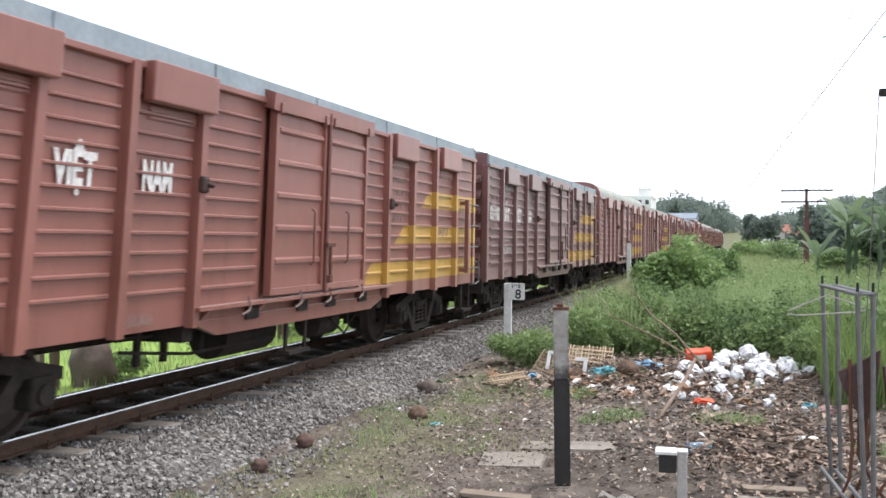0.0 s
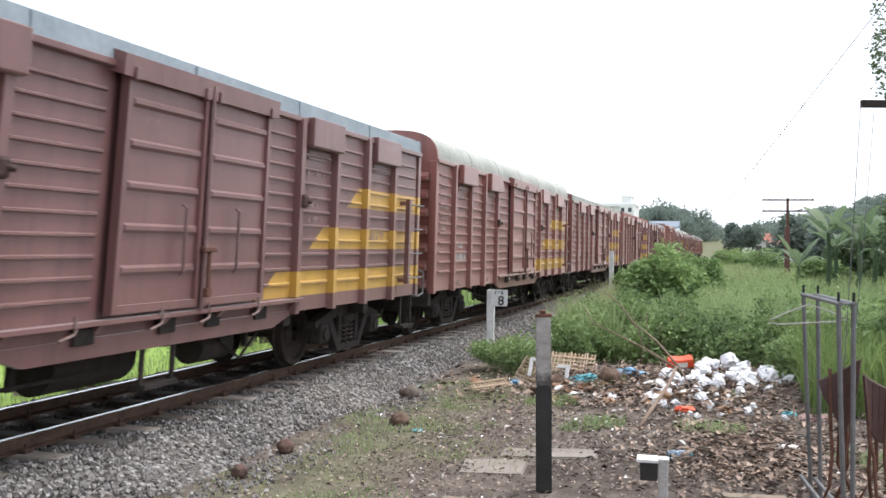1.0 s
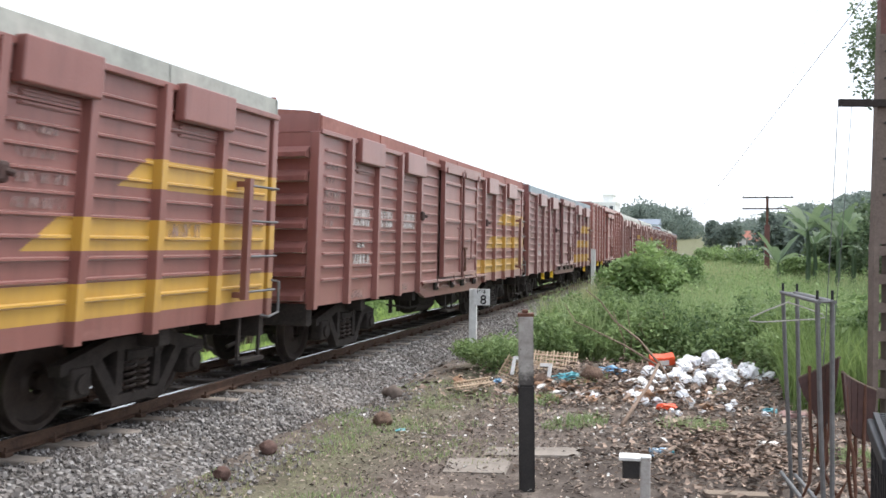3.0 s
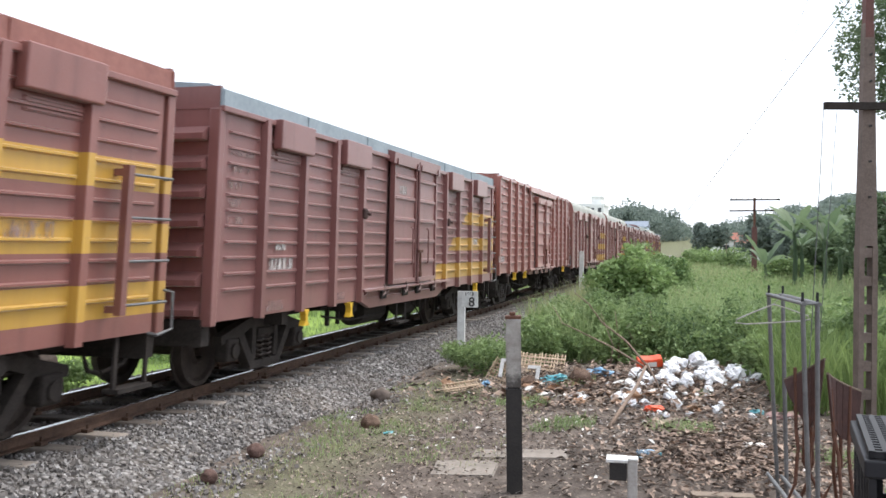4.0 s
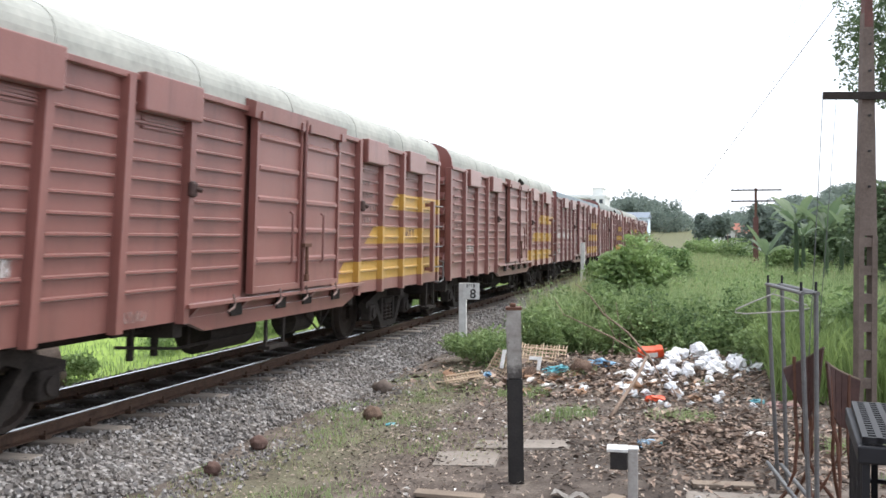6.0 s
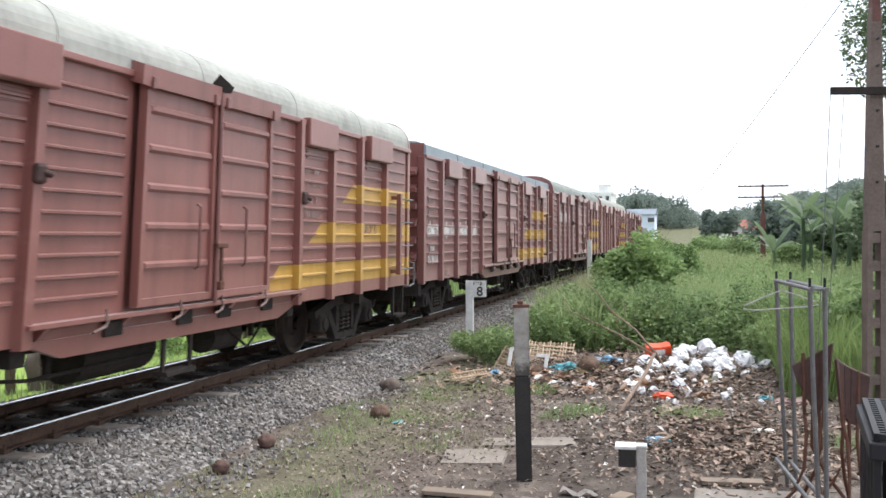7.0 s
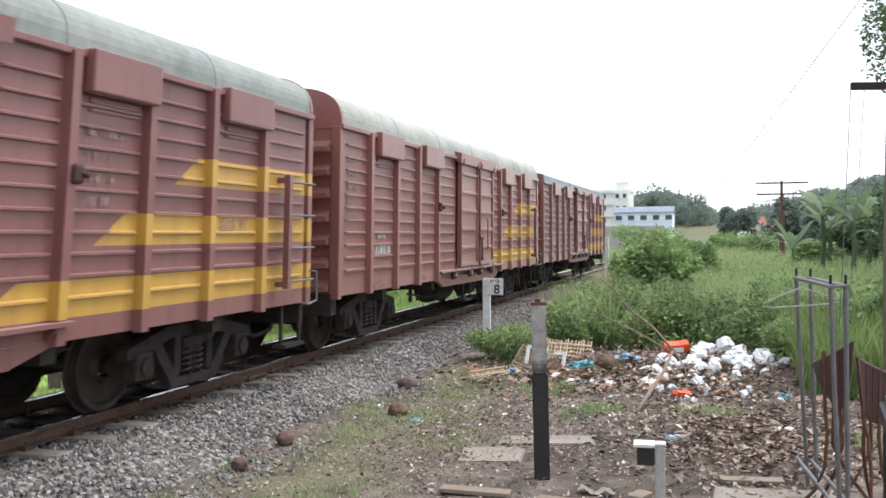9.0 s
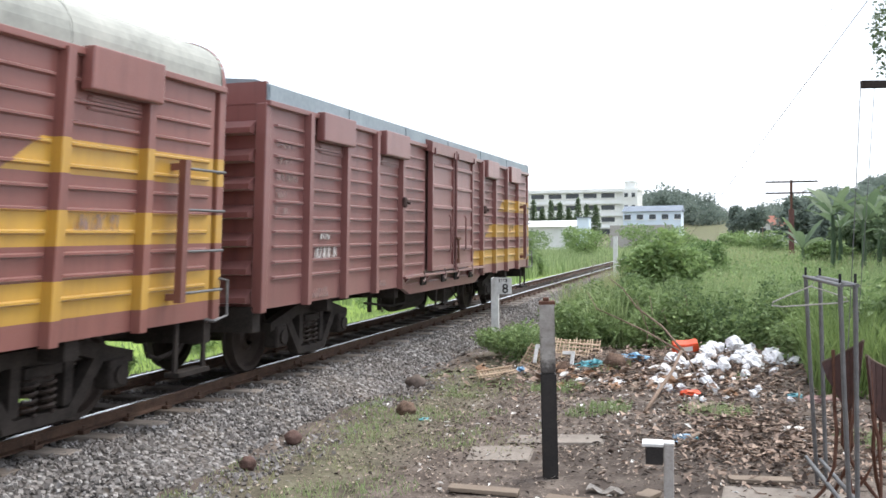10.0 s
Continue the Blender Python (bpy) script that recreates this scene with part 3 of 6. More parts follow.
def bogie_parts():
    """Meshes shared by all bogies; origin at rail level under the centre."""
    if CACHE:
        return CACHE
    R = 0.42
    bm = bmesh.new()
    disc(bm, 0, (0, 0, 0), 0.07, 1.25, 12)
    for s in (-1, 1):
        x = s * 0.5325
        rings = [(x + s * 0.05, 0.11), (x + s * 0.05, 0.13), (x + s * 0.01, 0.17), (x + s * 0.01, 0.33), (x + s * 0.055, 0.36), (x + s * 0.055, R - 0.012),
                 (x - s * 0.035, R), (x - s * 0.04, R + 0.026), (x - s * 0.065, R + 0.026), (x - s * 0.065, 0.35), (x - s * 0.03, 0.32), (x - s * 0.02, 0.16), (x - s * 0.06, 0.11)]
        k = 28
        vr = [[bm.verts.new((xx, rr * math.cos(2 * math.pi * j / k), rr * math.sin(2 * math.pi * j / k))) for j in range(k)] for xx, rr in rings]
        for a, b in zip(vr, vr[1:]):
            for j in range(k):
                bm.faces.new((a[j], a[(j + 1) % k], b[(j + 1) % k], b[j]))
    bmesh.ops.recalc_face_normals(bm, faces=bm.faces)
    CACHE["wheelset"] = mesh_of("wheelset", bm, M_WHEEL)
    for s in (-1, 1):
        x0, x1 = (0.86, 0.98) if s > 0 else (-0.98, -0.86)
        bm = bmesh.new()
        prism(bm, [(-1.10, 0.50), (-1.10, 0.60), (-0.45, 0.76), (0.45, 0.76), (1.10, 0.60), (1.10, 0.50), (0.68, 0.56), (0.42, 0.64), (-0.42, 0.64), (-0.68, 0.56)], 0, x0, x1)
        for k in (-1, 1):
            prism(bm, [(k * 0.70, 0.56), (k * 0.58, 0.60), (k * 0.26, 0.20), (k * 0.38, 0.16)], 0, x0, x1)          # slanting leg
            prism(bm, [(k * 0.34, 0.64), (k * 0.24, 0.64), (k * 0.24, 0.26), (k * 0.34, 0.26)], 0, x0 + 0.01, x1 - 0.01)
            box(bm, x0 - 0.02, x1 + 0.04, k * 0.875 - 0.13, k * 0.875 + 0.13, 0.30, 0.56, None, 0.03)                 # axle box
            disc(bm, 0, ((x0 + x1) / 2 + s * 0.08, k * 0.875, 0.42), 0.085, 0.10, 14)
        prism(bm, [(-0.40, 0.15), (0.40, 0.15), (0.34, 0.24), (-0.34, 0.24)], 0, x0, x1)
        box(bm, x0, x1, -0.20, 0.20, 0.53, 0.62, None, 0.01)
        bmesh.ops.recalc_face_normals(bm, faces=bm.faces)
        CACHE["side_frame", s] = mesh_of("side_frame", bm, M_UNDER)
        for k in (-1, 1):
            bm = bmesh.new()
            pts = [((x0 + x1) / 2 + 0.065 * math.cos(a), k * 0.10 + 0.065 * math.sin(a), 0.24 + 0.29 * a / (2 * math.pi * 5))
                   for a in (2 * math.pi * i / 10 for i in range(51))]
            tube(bm, pts, 0.016, 5)
            CACHE["spring", s, k] = mesh_of("coil_spring", bm, M_WHEEL)
    bm = bmesh.new()
    box(bm, -0.95, 0.95, -0.17, 0.17, 0.46, 0.70, None, 0.03)
    disc(bm, 2, (0, 0, 0.74), 0.22, 0.12, 16)
    for k in (-1, 1):
        box(bm, -0.62, 0.62, k * 0.40 - 0.04, k * 0.40 + 0.04, 0.30, 0.38)
        for s in (-1, 1):
            box(bm, s * 0.56 - 0.06, s * 0.56 + 0.06, k * 0.43 - 0.03, k * 0.43 + 0.03, 0.24, 0.52, None, 0.01)
    CACHE["bolster"] = mesh_of("bolster", bm, M_UNDER)
    return CACHE


WHEELS = []


def bogie(car, y):
    c = bogie_parts()
    b = part("bogie", c["bolster"], None, car, "grimy black two-axle bogie", m=pose(0, y, 0))
    for s in (-1, 1):
        part("side_frame", c["side_frame", s], None, b)
        for k in (-1, 1):
            part("coil_spring", c["spring", s, k], None, b)
    for k in (-1, 1):
        w = part("wheelset", c["wheelset"], None, b, "dark steel wheels on one axle", m=pose(0, k * 0.875, 0.42))
        WHEELS.append((w, k * 0.875))
    return b


def boxcar(kind, paint, roof, label, seed, door_tilt=0.0, bare=None):
    """kind: 'flat' (upright fascia under the roof), 'round' (rounded roof), 'tall' (ribbed to the top, small vents)."""
    HALF = 6.6 if kind != "tall" else 6.25
    Z_BOT = 0.825 if kind != "tall" else 0.95
    bogie_parts()
    r = random.Random(seed)
    car = thing("boxcar", label, "railway wagon", group="wagons of the goods train")
    ribs = RIBS if kind != "tall" else [-5.2, -4.2, -3.2, -2.2, 2.25, 3.22, 4.22, 5.22]
    eave = Z_EAVE if kind != "tall" else Z_TOP + 0.13
    beads = (1.152, 0.1685, 0.020) if kind != "tall" else (1.21, 0.195, 0.028)
    # inner shell
    bm = bmesh.new()
    box(bm, -SIDE, SIDE - 0.04, -HALF + 0.08, HALF - 0.08, Z_BOT + 0.02, eave)
    part("body", bm, paint, car)
    # side panels between the ribs
    edges = [-HALF + 0.10] + ribs + [HALF - 0.10]
    for i in range(len(edges) - 1):
        y0, y1 = edges[i], edges[i + 1]
        if y0 < DOOR[0] < y1:
            for a, b in ((y0, DOOR[0] - 0.05), (DOOR[1] + 0.05, y1)):
                panel(car, paint, a, b, beads, Z_BOT, eave)
            continue
        panel(car, paint, y0, y1, beads, Z_BOT, eave)
    for y in ribs:
        bm = bmesh.new()
        prism(bm, [(SIDE, y - 0.060), (SIDE + 0.085, y - 0.052), (SIDE + 0.085, y + 0.046), (SIDE, y + 0.060)], 2, Z_BOT - 0.02, eave)
        part("rib", bm, paint, car)
    for s in (-1, 1):
        bm = bmesh.new()
        box(bm, SIDE - 0.10, SIDE + 0.03, s * HALF - 0.06, s * HALF + 0.06, Z_BOT - 0.04, eave, None, 0.012)
        part("corner_post", bm, paint, car)
    # shutters over the vents
    if kind != "tall":
        for y0, y1 in ((-5.38, -4.40), (-3.30, -2.30), (2.38, 3.30), (4.50, 5.46)):
            bm = bmesh.new()
            z0 = Z_EAVE - 0.30
            box(bm, SIDE + 0.02, SIDE + 0.135, y0, y1, z0, Z_EAVE + 0.05, None, 0.015)
            part("vent_shutter", bm, paint, car, m=pose(0, 0, 0, 0, r.uniform(-0.4, 0.4), 0))
            bm = bmesh.new()
            box(bm, SIDE + 0.002, SIDE + 0.012, y0 + 0.12, y1 - 0.12, z0 - 0.14, z0 - 0.02)
            for j in range(4):
                box(bm, SIDE + 0.012, SIDE + 0.022, y0 + 0.14, y1 - 0.14, z0 - 0.13 + j * 0.03, z0 - 0.115 + j * 0.03)
            part("vent_grille", bm, paint, car)
    # eave rail
    bm = bmesh.new()
    if kind == "tall":
        box(bm, SIDE - 0.02, SIDE + 0.05, -HALF, HALF, eave - 0.05, eave + 0.03)
        box(bm, SIDE + 0.05, SIDE + 0.12, -2.45, 2.45, eave - 0.16, eave - 0.04, None, 0.01)
    else:
        box(bm, SIDE - 0.02, SIDE + 0.06, -HALF - 0.03, HALF + 0.03, eave - 0.03, eave + 0.03, None, 0.008)
    part("eave_rail", bm, paint, car)
    # roof
    bm = bmesh.new()
    if kind == "round":
        prism(bm, round_section(eave + 0.03, eave + 0.53), 1, -HALF - 0.02, HALF + 0.02)
    else:
        top = Z_TOP
        sec = [(-1.32, eave + 0.02), (1.32, eave + 0.02), (1.31, top), (1.15, top + 0.06), (0, top + 0.16), (-1.15, top + 0.06), (-1.31, top)]
        if kind == "tall":
            sec = [(-1.28, eave), (1.28, eave), (1.10, eave + 0.08), (0, eave + 0.16), (-1.10, eave + 0.08)]
        prism(bm, sec, 1, -HALF - 0.02, HALF + 0.02)
    bmesh.ops.recalc_face_normals(bm, faces=bm.faces)
    top_part = part("roof", bm, roof, car, smooth=False)
    for y in np.linspace(-HALF + 0.01, HALF - 0.01, 7):
        bm = bmesh.new()
        if kind == "round":
            prism(bm, round_section(eave + 0.03, eave + 0.535, 1.316), 1, y - 0.022, y + 0.022)
        elif kind == "flat":
            box(bm, 1.31, 1.326, y - 0.012, y + 0.012, eave + 0.03, Z_TOP - 0.005)
        else:
            box(bm, 1.0, 1.27, y - 0.015, y + 0.015, eave + 0.05, eave + 0.09)
        bmesh.ops.recalc_face_normals(bm, faces=bm.faces)
        part("roof_seam", bm, roof, top_part)
    # end walls with deep pressings
    for s in (-1, 1):
        bm = bmesh.new()
        y = s * HALF
        box(bm, -SIDE, SIDE - 0.1, y - 0.02, y + 0.02, Z_BOT - 0.25, eave)
        if kind != "round":
            box(bm, -SIDE, SIDE, y - 0.03, y + 0.03, eave, max(Z_TOP, eave) + 0.03)
        else:
            prism(bm, round_section(eave - 0.02, eave + 0.55, 1.325), 1, y - 0.03, y + 0.03)
        bmesh.ops.recalc_face_normals(bm, faces=bm.faces)
        wall = part("end_wall", bm, paint, car)
        n = 7
        for i in range(n):
            z = Z_BOT + 0.06 + (eave - Z_BOT - 0.10) * i / n
            bm = bmesh.new()
            prism(bm, [(y + s * 0.02, z), (y + s * 0.16, z + 0.015), (y + s * 0.16, z + 0.075), (y + s * 0.02, z + 0.16)], 0, -1.1, SIDE - 0.11)
            bmesh.ops.recalc_face_normals(bm, faces=bm.faces)
            part("end_pressing", bm, paint, wall)
    # sliding double door
    mid = (DOOR[0] + DOOR[1]) / 2 + 0.02
    z0, z1 = 1.02, Z_EAVE - 0.03
    for a, b in ((DOOR[0], mid - 0.02), (mid + 0.02, DOOR[1])):
        bm = bmesh.new()
        box(bm, SIDE + 0.03, SIDE + 0.08, a, b, z0, z1)
        leaf = part("door", bm, paint, car, "sliding steel door leaf")
        for y0, y1, za, zb, name in ((a, a + 0.06, z0, z1, "door_stile"), (b - 0.06, b, z0, z1, "door_stile"),
                                     (a + 0.062, b - 0.062, z0, z0 + 0.07, "door_rail"), (a + 0.062, b - 0.062, z1 - 0.06, z1, "door_rail")):
            bm = bmesh.new()
            box(bm, SIDE + 0.08, SIDE + 0.115, y0, y1, za, zb)
            part(name, bm, paint, leaf)
        for i in range(5):
            bm = bmesh.new()
            ridge(bm, a + 0.07, b - 0.07, z0 + 0.355 + i * 0.35, SIDE + 0.08, 0.042, 0.034)
            part("door_bead", bm, paint, leaf)
        bm = bmesh.new()
        y = a + (b - a) * (0.72 if a < 0 else 0.45)
        zz = z0 + 0.30
        tube(bm, [(SIDE + 0.12, y, zz), (SIDE + 0.16, y, zz + 0.03), (SIDE + 0.16, y, zz + 0.60), (SIDE + 0.12, y, zz + 0.63)], 0.016, 6)
        part("handle", bm, bare, leaf)
    bm = bmesh.new()
    tube(bm, [(SIDE + 0.14, mid, z0 - 0.04), (SIDE + 0.14, mid, z1 + 0.06)], 0.022, 8)
    bar = part("lock_bar", bm, bare, car)
    bm = bmesh.new()
    box(bm, SIDE + 0.15, SIDE + 0.20, mid - 0.09, mid + 0.13, z0 + 0.50, z0 + 0.55, None, 0.01)
    tube(bm, [(SIDE + 0.17, mid + 0.04, z0 + 0.52), (SIDE + 0.18, mid + 0.03, z0 + 0.14)], 0.020, 6)
    box(bm, SIDE + 0.14, SIDE + 0.20, mid - 0.01, mid + 0.07, z0 + 0.08, z0 + 0.17, None, 0.01)
    part("lock_lever", bm, M_RUST, bar, "rusty lock lever")
    for y in (DOOR[0] + 0.05, mid - 0.12, mid + 0.12, DOOR[1] - 0.05):      # roller brackets under the hood
        bm = bmesh.new()
        box(bm, SIDE + 0.10, SIDE + 0.165, y - 0.035, y + 0.035, z1 - 0.09, z1 + 0.02, None, 0.008)
        part("roller_bracket", bm, bare, car)
    bm = bmesh.new()          # hood over the door track
    prism(bm, [(SIDE, Z_EAVE - 0.06), (SIDE + 0.14, Z_EAVE - 0.10), (SIDE + 0.15, Z_EAVE + 0.08), (SIDE, Z_EAVE + 0.13)], 1, DOOR[0] - 0.12, DOOR[1] + 0.12)
    bmesh.ops.recalc_face_normals(bm, faces=bm.faces)
    part("door_hood", bm, paint, car)
    if door_tilt:
        bm = bmesh.new()
        prism(bm, [(-0.11, 0.0), (0.11, 0.0), (0.14, 0.06), (-0.01, 0.19), (-0.11, 0.07)], 0, 0, 0.012)
        part("loose_plate", bm, M_UNDER, car, "bent loose dark plate", m=pose(SIDE + 0.13, 0.12, Z_EAVE + 0.02, 4, 6, -38))
    bm = bmesh.new()          # lower door track with brackets
    box(bm, SIDE + 0.002, SIDE + 0.13, -2.42, 2.35, 0.95, 0.985)
    for y in (-2.2, -1.2, -0.3, 0.6, 1.4, 2.2):
        prism(bm, [(SIDE + 0.002, 0.84), (SIDE + 0.11, 0.949), (SIDE + 0.002, 0.949)], 1, y - 0.03, y + 0.03)
    bmesh.ops.recalc_face_normals(bm, faces=bm.faces)
    track = part("door_track", bm, paint, car)
    for y in (-1.55, -0.45, 0.30, 1.25):      # stays hanging loose under the door
        bm = bmesh.new()
        tube(bm, [(SIDE + 0.12, y, 1.04), (SIDE + 0.14, y, 0.93), (SIDE + 0.16, y - 0.05, 0.905), (SIDE + 0.19, y - 0.24, 0.875)], 0.013, 6)
        part("door_stay", bm, M_STAY, track, "worn pale door stay")
        bm = bmesh.new()
        box(bm, SIDE + 0.016, SIDE + 0.05, y + 0.10, y + 0.34, 0.80, 0.93, None, 0.01)
        part("catch_plate", bm, M_UNDER, track, "greasy black catch plate")
    # fish-bellied sill
    for s in (-1, 1):
        bm = bmesh.new()
        sill = [(-2.40, Z_BOT + 0.02), (-1.92, Z_BOT - 0.135), (1.80, Z_BOT - 0.145), (2.38, Z_BOT + 0.02)]
        x0, x1 = (SIDE - 0.05, SIDE + 0.015) if s > 0 else (-SIDE - 0.015, -SIDE + 0.05)
        prism(bm, sill, 0, x0, x1)
        bmesh.ops.recalc_face_normals(bm, faces=bm.faces)
        part("sill", bm, paint, car)
    # hasps on the ribs
    for y in (-2.40, 2.30):
        bm = bmesh.new()
        box(bm, SIDE + 0.06, SIDE + 0.125, y - 0.065, y + 0.06, Z_BOT + 1.20, Z_BOT + 1.36, None, 0.03)
        tube(bm, [(SIDE + 0.11, y + 0.02, Z_BOT + 1.29), (SIDE + 0.15, y + 0.07, Z_BOT + 1.27)], 0.026, 8)
        part("hasp", bm, M_HASP if kind != "tall" else paint, car)
    # ladder and steps at the trailing end
    bm = bmesh.new()
    xl = SIDE + 0.13
    box(bm, xl - 0.035, xl + 0.035, HALF - 0.82, HALF - 0.74, Z_BOT + 0.20, Z_BOT + 1.48)
    for z in (Z_BOT + 0.25, Z_BOT + 1.42):
        box(bm, SIDE, xl - 0.034, HALF - 0.81, HALF - 0.76, z - 0.03, z + 0.03)
    lad = part("ladder", bm, bare, car)
    for i in range(4):
        z = Z_BOT + 0.28 + i * 0.375
        bm = bmesh.new()
        tube(bm, [(xl, HALF - 0.76, z), (xl, HALF - 0.09, z), (SIDE + 0.02, HALF - 0.05, z)], 0.014, 6)
        part("rung", bm, M_ALU, lad, "worn bright rung")
    bm = bmesh.new()
    tube(bm, [(SIDE + 0.03, HALF + 0.02, Z_BOT + 0.38), (SIDE + 0.11, HALF + 0.05, Z_BOT + 0.36), (SIDE + 0.11, HALF + 0.06, Z_BOT + 0.02),
              (SIDE + 0.10, HALF - 0.16, Z_BOT - 0.02), (SIDE + 0.02, HALF - 0.18, Z_BOT)], 0.016, 6)
    part("grab_loop", bm, M_ALU, car)
    for y in (HALF - 0.55, -0.45):
        bm = bmesh.new()
        for k in (0, 0.46):
            box(bm, SIDE - 0.06, SIDE - 0.03, y + k - 0.022, y + k + 0.022, 0.36, Z_BOT)
        box(bm, SIDE - 0.14, SIDE + 0.02, y - 0.02, y + 0.48, 0.33, 0.37)
        part("footstep", bm, M_UNDER, car)
    if kind != "round" or seed % 2:
        bm = bmesh.new()
        for z in (Z_BOT + 1.05, Z_BOT + 1.6, Z_BOT + 0.4):
            box(bm, SIDE - 0.13, SIDE - 0.02, HALF + 0.061, HALF + 0.07, z, z + 0.36)
        part("yellow_mark", bm, M_YELLOW, car, "yellow end marking")
    if seed in (5, 6):       # hand brake on the trailing end
        bm = bmesh.new()
        tube(bm, [(SIDE - 0.30, HALF + 0.10, 0.95), (SIDE - 0.30, HALF + 0.10, 2.0)], 0.022, 8)
        ring = [(SIDE - 0.30 + 0.20 * math.cos(a), HALF + 0.17, 1.95 + 0.20 * math.sin(a)) for a in (2 * math.pi * i / 20 for i in range(21))]
        tube(bm, ring, 0.018, 6)
        for a in (0.3, 2.4, 4.5):
            tube(bm, [(SIDE - 0.30, HALF + 0.13, 1.95), (SIDE - 0.30 + 0.19 * math.cos(a), HALF + 0.17, 1.95 + 0.19 * math.sin(a))], 0.012, 5)
        part("hand_brake", bm, M_YELLOW, car, "yellow hand-brake wheel and rod")
    # underframe
    bm = bmesh.new()
    for x in (-0.30, 0.30):
        box(bm, x - 0.07, x + 0.07, -HALF, HALF, 0.62, Z_BOT + 0.03)
    box(bm, -1.22, 1.22, -HALF - 0.06, -HALF + 0.10, 0.58, Z_BOT + 0.03)
    box(bm, -1.22, 1.22, HALF - 0.10, HALF + 0.06, 0.58, Z_BOT + 0.03)
    for y in (-4.7, -2.3, 0, 2.3, 4.7):
        box(bm, -1.22, 1.22, y - 0.08, y + 0.08, 0.66, Z_BOT + 0.03)
    part("underframe", bm, M_UNDER, car, "grimy black steel underframe")
    bm = bmesh.new()
    disc(bm, 1, (0.72, -0.65, 0.58), 0.235, 1.06, 20)
    part("air_tank", bm, M_UNDER, car)
    bm = bmesh.new()
    disc(bm, 1, (0.80, 1.25, 0.54), 0.18, 0.60, 16)
    part("brake_cylinder", bm, M_UNDER, car)
    if seed in (5, 6):
        for y in (-4.3, -2.75, 4.95):
            bm = bmesh.new()
            prism(bm, [(y - 0.07, Z_BOT - 0.01), (y + 0.07, Z_BOT - 0.01), (y + 0.03, Z_BOT - 0.08), (y + 0.03, Z_BOT - 0.15), (y + 0.08, Z_BOT - 0.21), (y - 0.08, Z_BOT - 0.21), (y - 0.03, Z_BOT - 0.15), (y - 0.03, Z_BOT - 0.08)], 0, SIDE - 0.03, SIDE + 0.05)
            bmesh.ops.recalc_face_normals(bm, faces=bm.faces)
            part("lifting_hook", bm, M_YELLOW, car, "yellow lifting hook")
    bm = bmesh.new()
    tube(bm, [(0.95, -2.9, 0.62), (0.98, -1.9, 0.50), (0.95, -0.2, 0.50)], 0.018, 6)
    tube(bm, [(0.90, -2.9, 0.72), (0.90, 2.9, 0.70)], 0.02, 6)
    tube(bm, [(1.0, 1.2, 0.6), (1.02, 1.6, 0.36), (1.0, 2.0, 0.6)], 0.016, 6)
    for y in (-2.6, -2.2, -1.6, 1.3, 1.9):
        box(bm, 0.88, 0.93, y - 0.03, y + 0.03, 0.46, 0.82)
    part("brake_rigging", bm, M_UNDER, car)
    for s in (-1, 1):
        bm = bmesh.new()
        box(bm, -0.09, 0.09, min(s * (HALF - 0.1), s * (HALF + 0.36)), max(s * (HALF - 0.1), s * (HALF + 0.36)), 0.60, 0.78, None, 0.02)
        box(bm, -0.13, 0.13, min(s * (HALF + 0.30), s * (HALF + 0.47)), max(s * (HALF + 0.30), s * (HALF + 0.47)), 0.54, 0.84, None, 0.04)
        part("coupler", bm, M_UNDER, car)
        bm = bmesh.new()
        tube(bm, [(0.45, s * (HALF + 0.02), 0.70), (0.42, s * (HALF + 0.20), 0.40), (0.35, s * (HALF + 0.46), 0.34)], 0.025, 6)
        part("brake_hose", bm, M_UNDER, car)
    for s in (-1, 1):
        bogie(car, s * (HALF - 1.90))
    return car


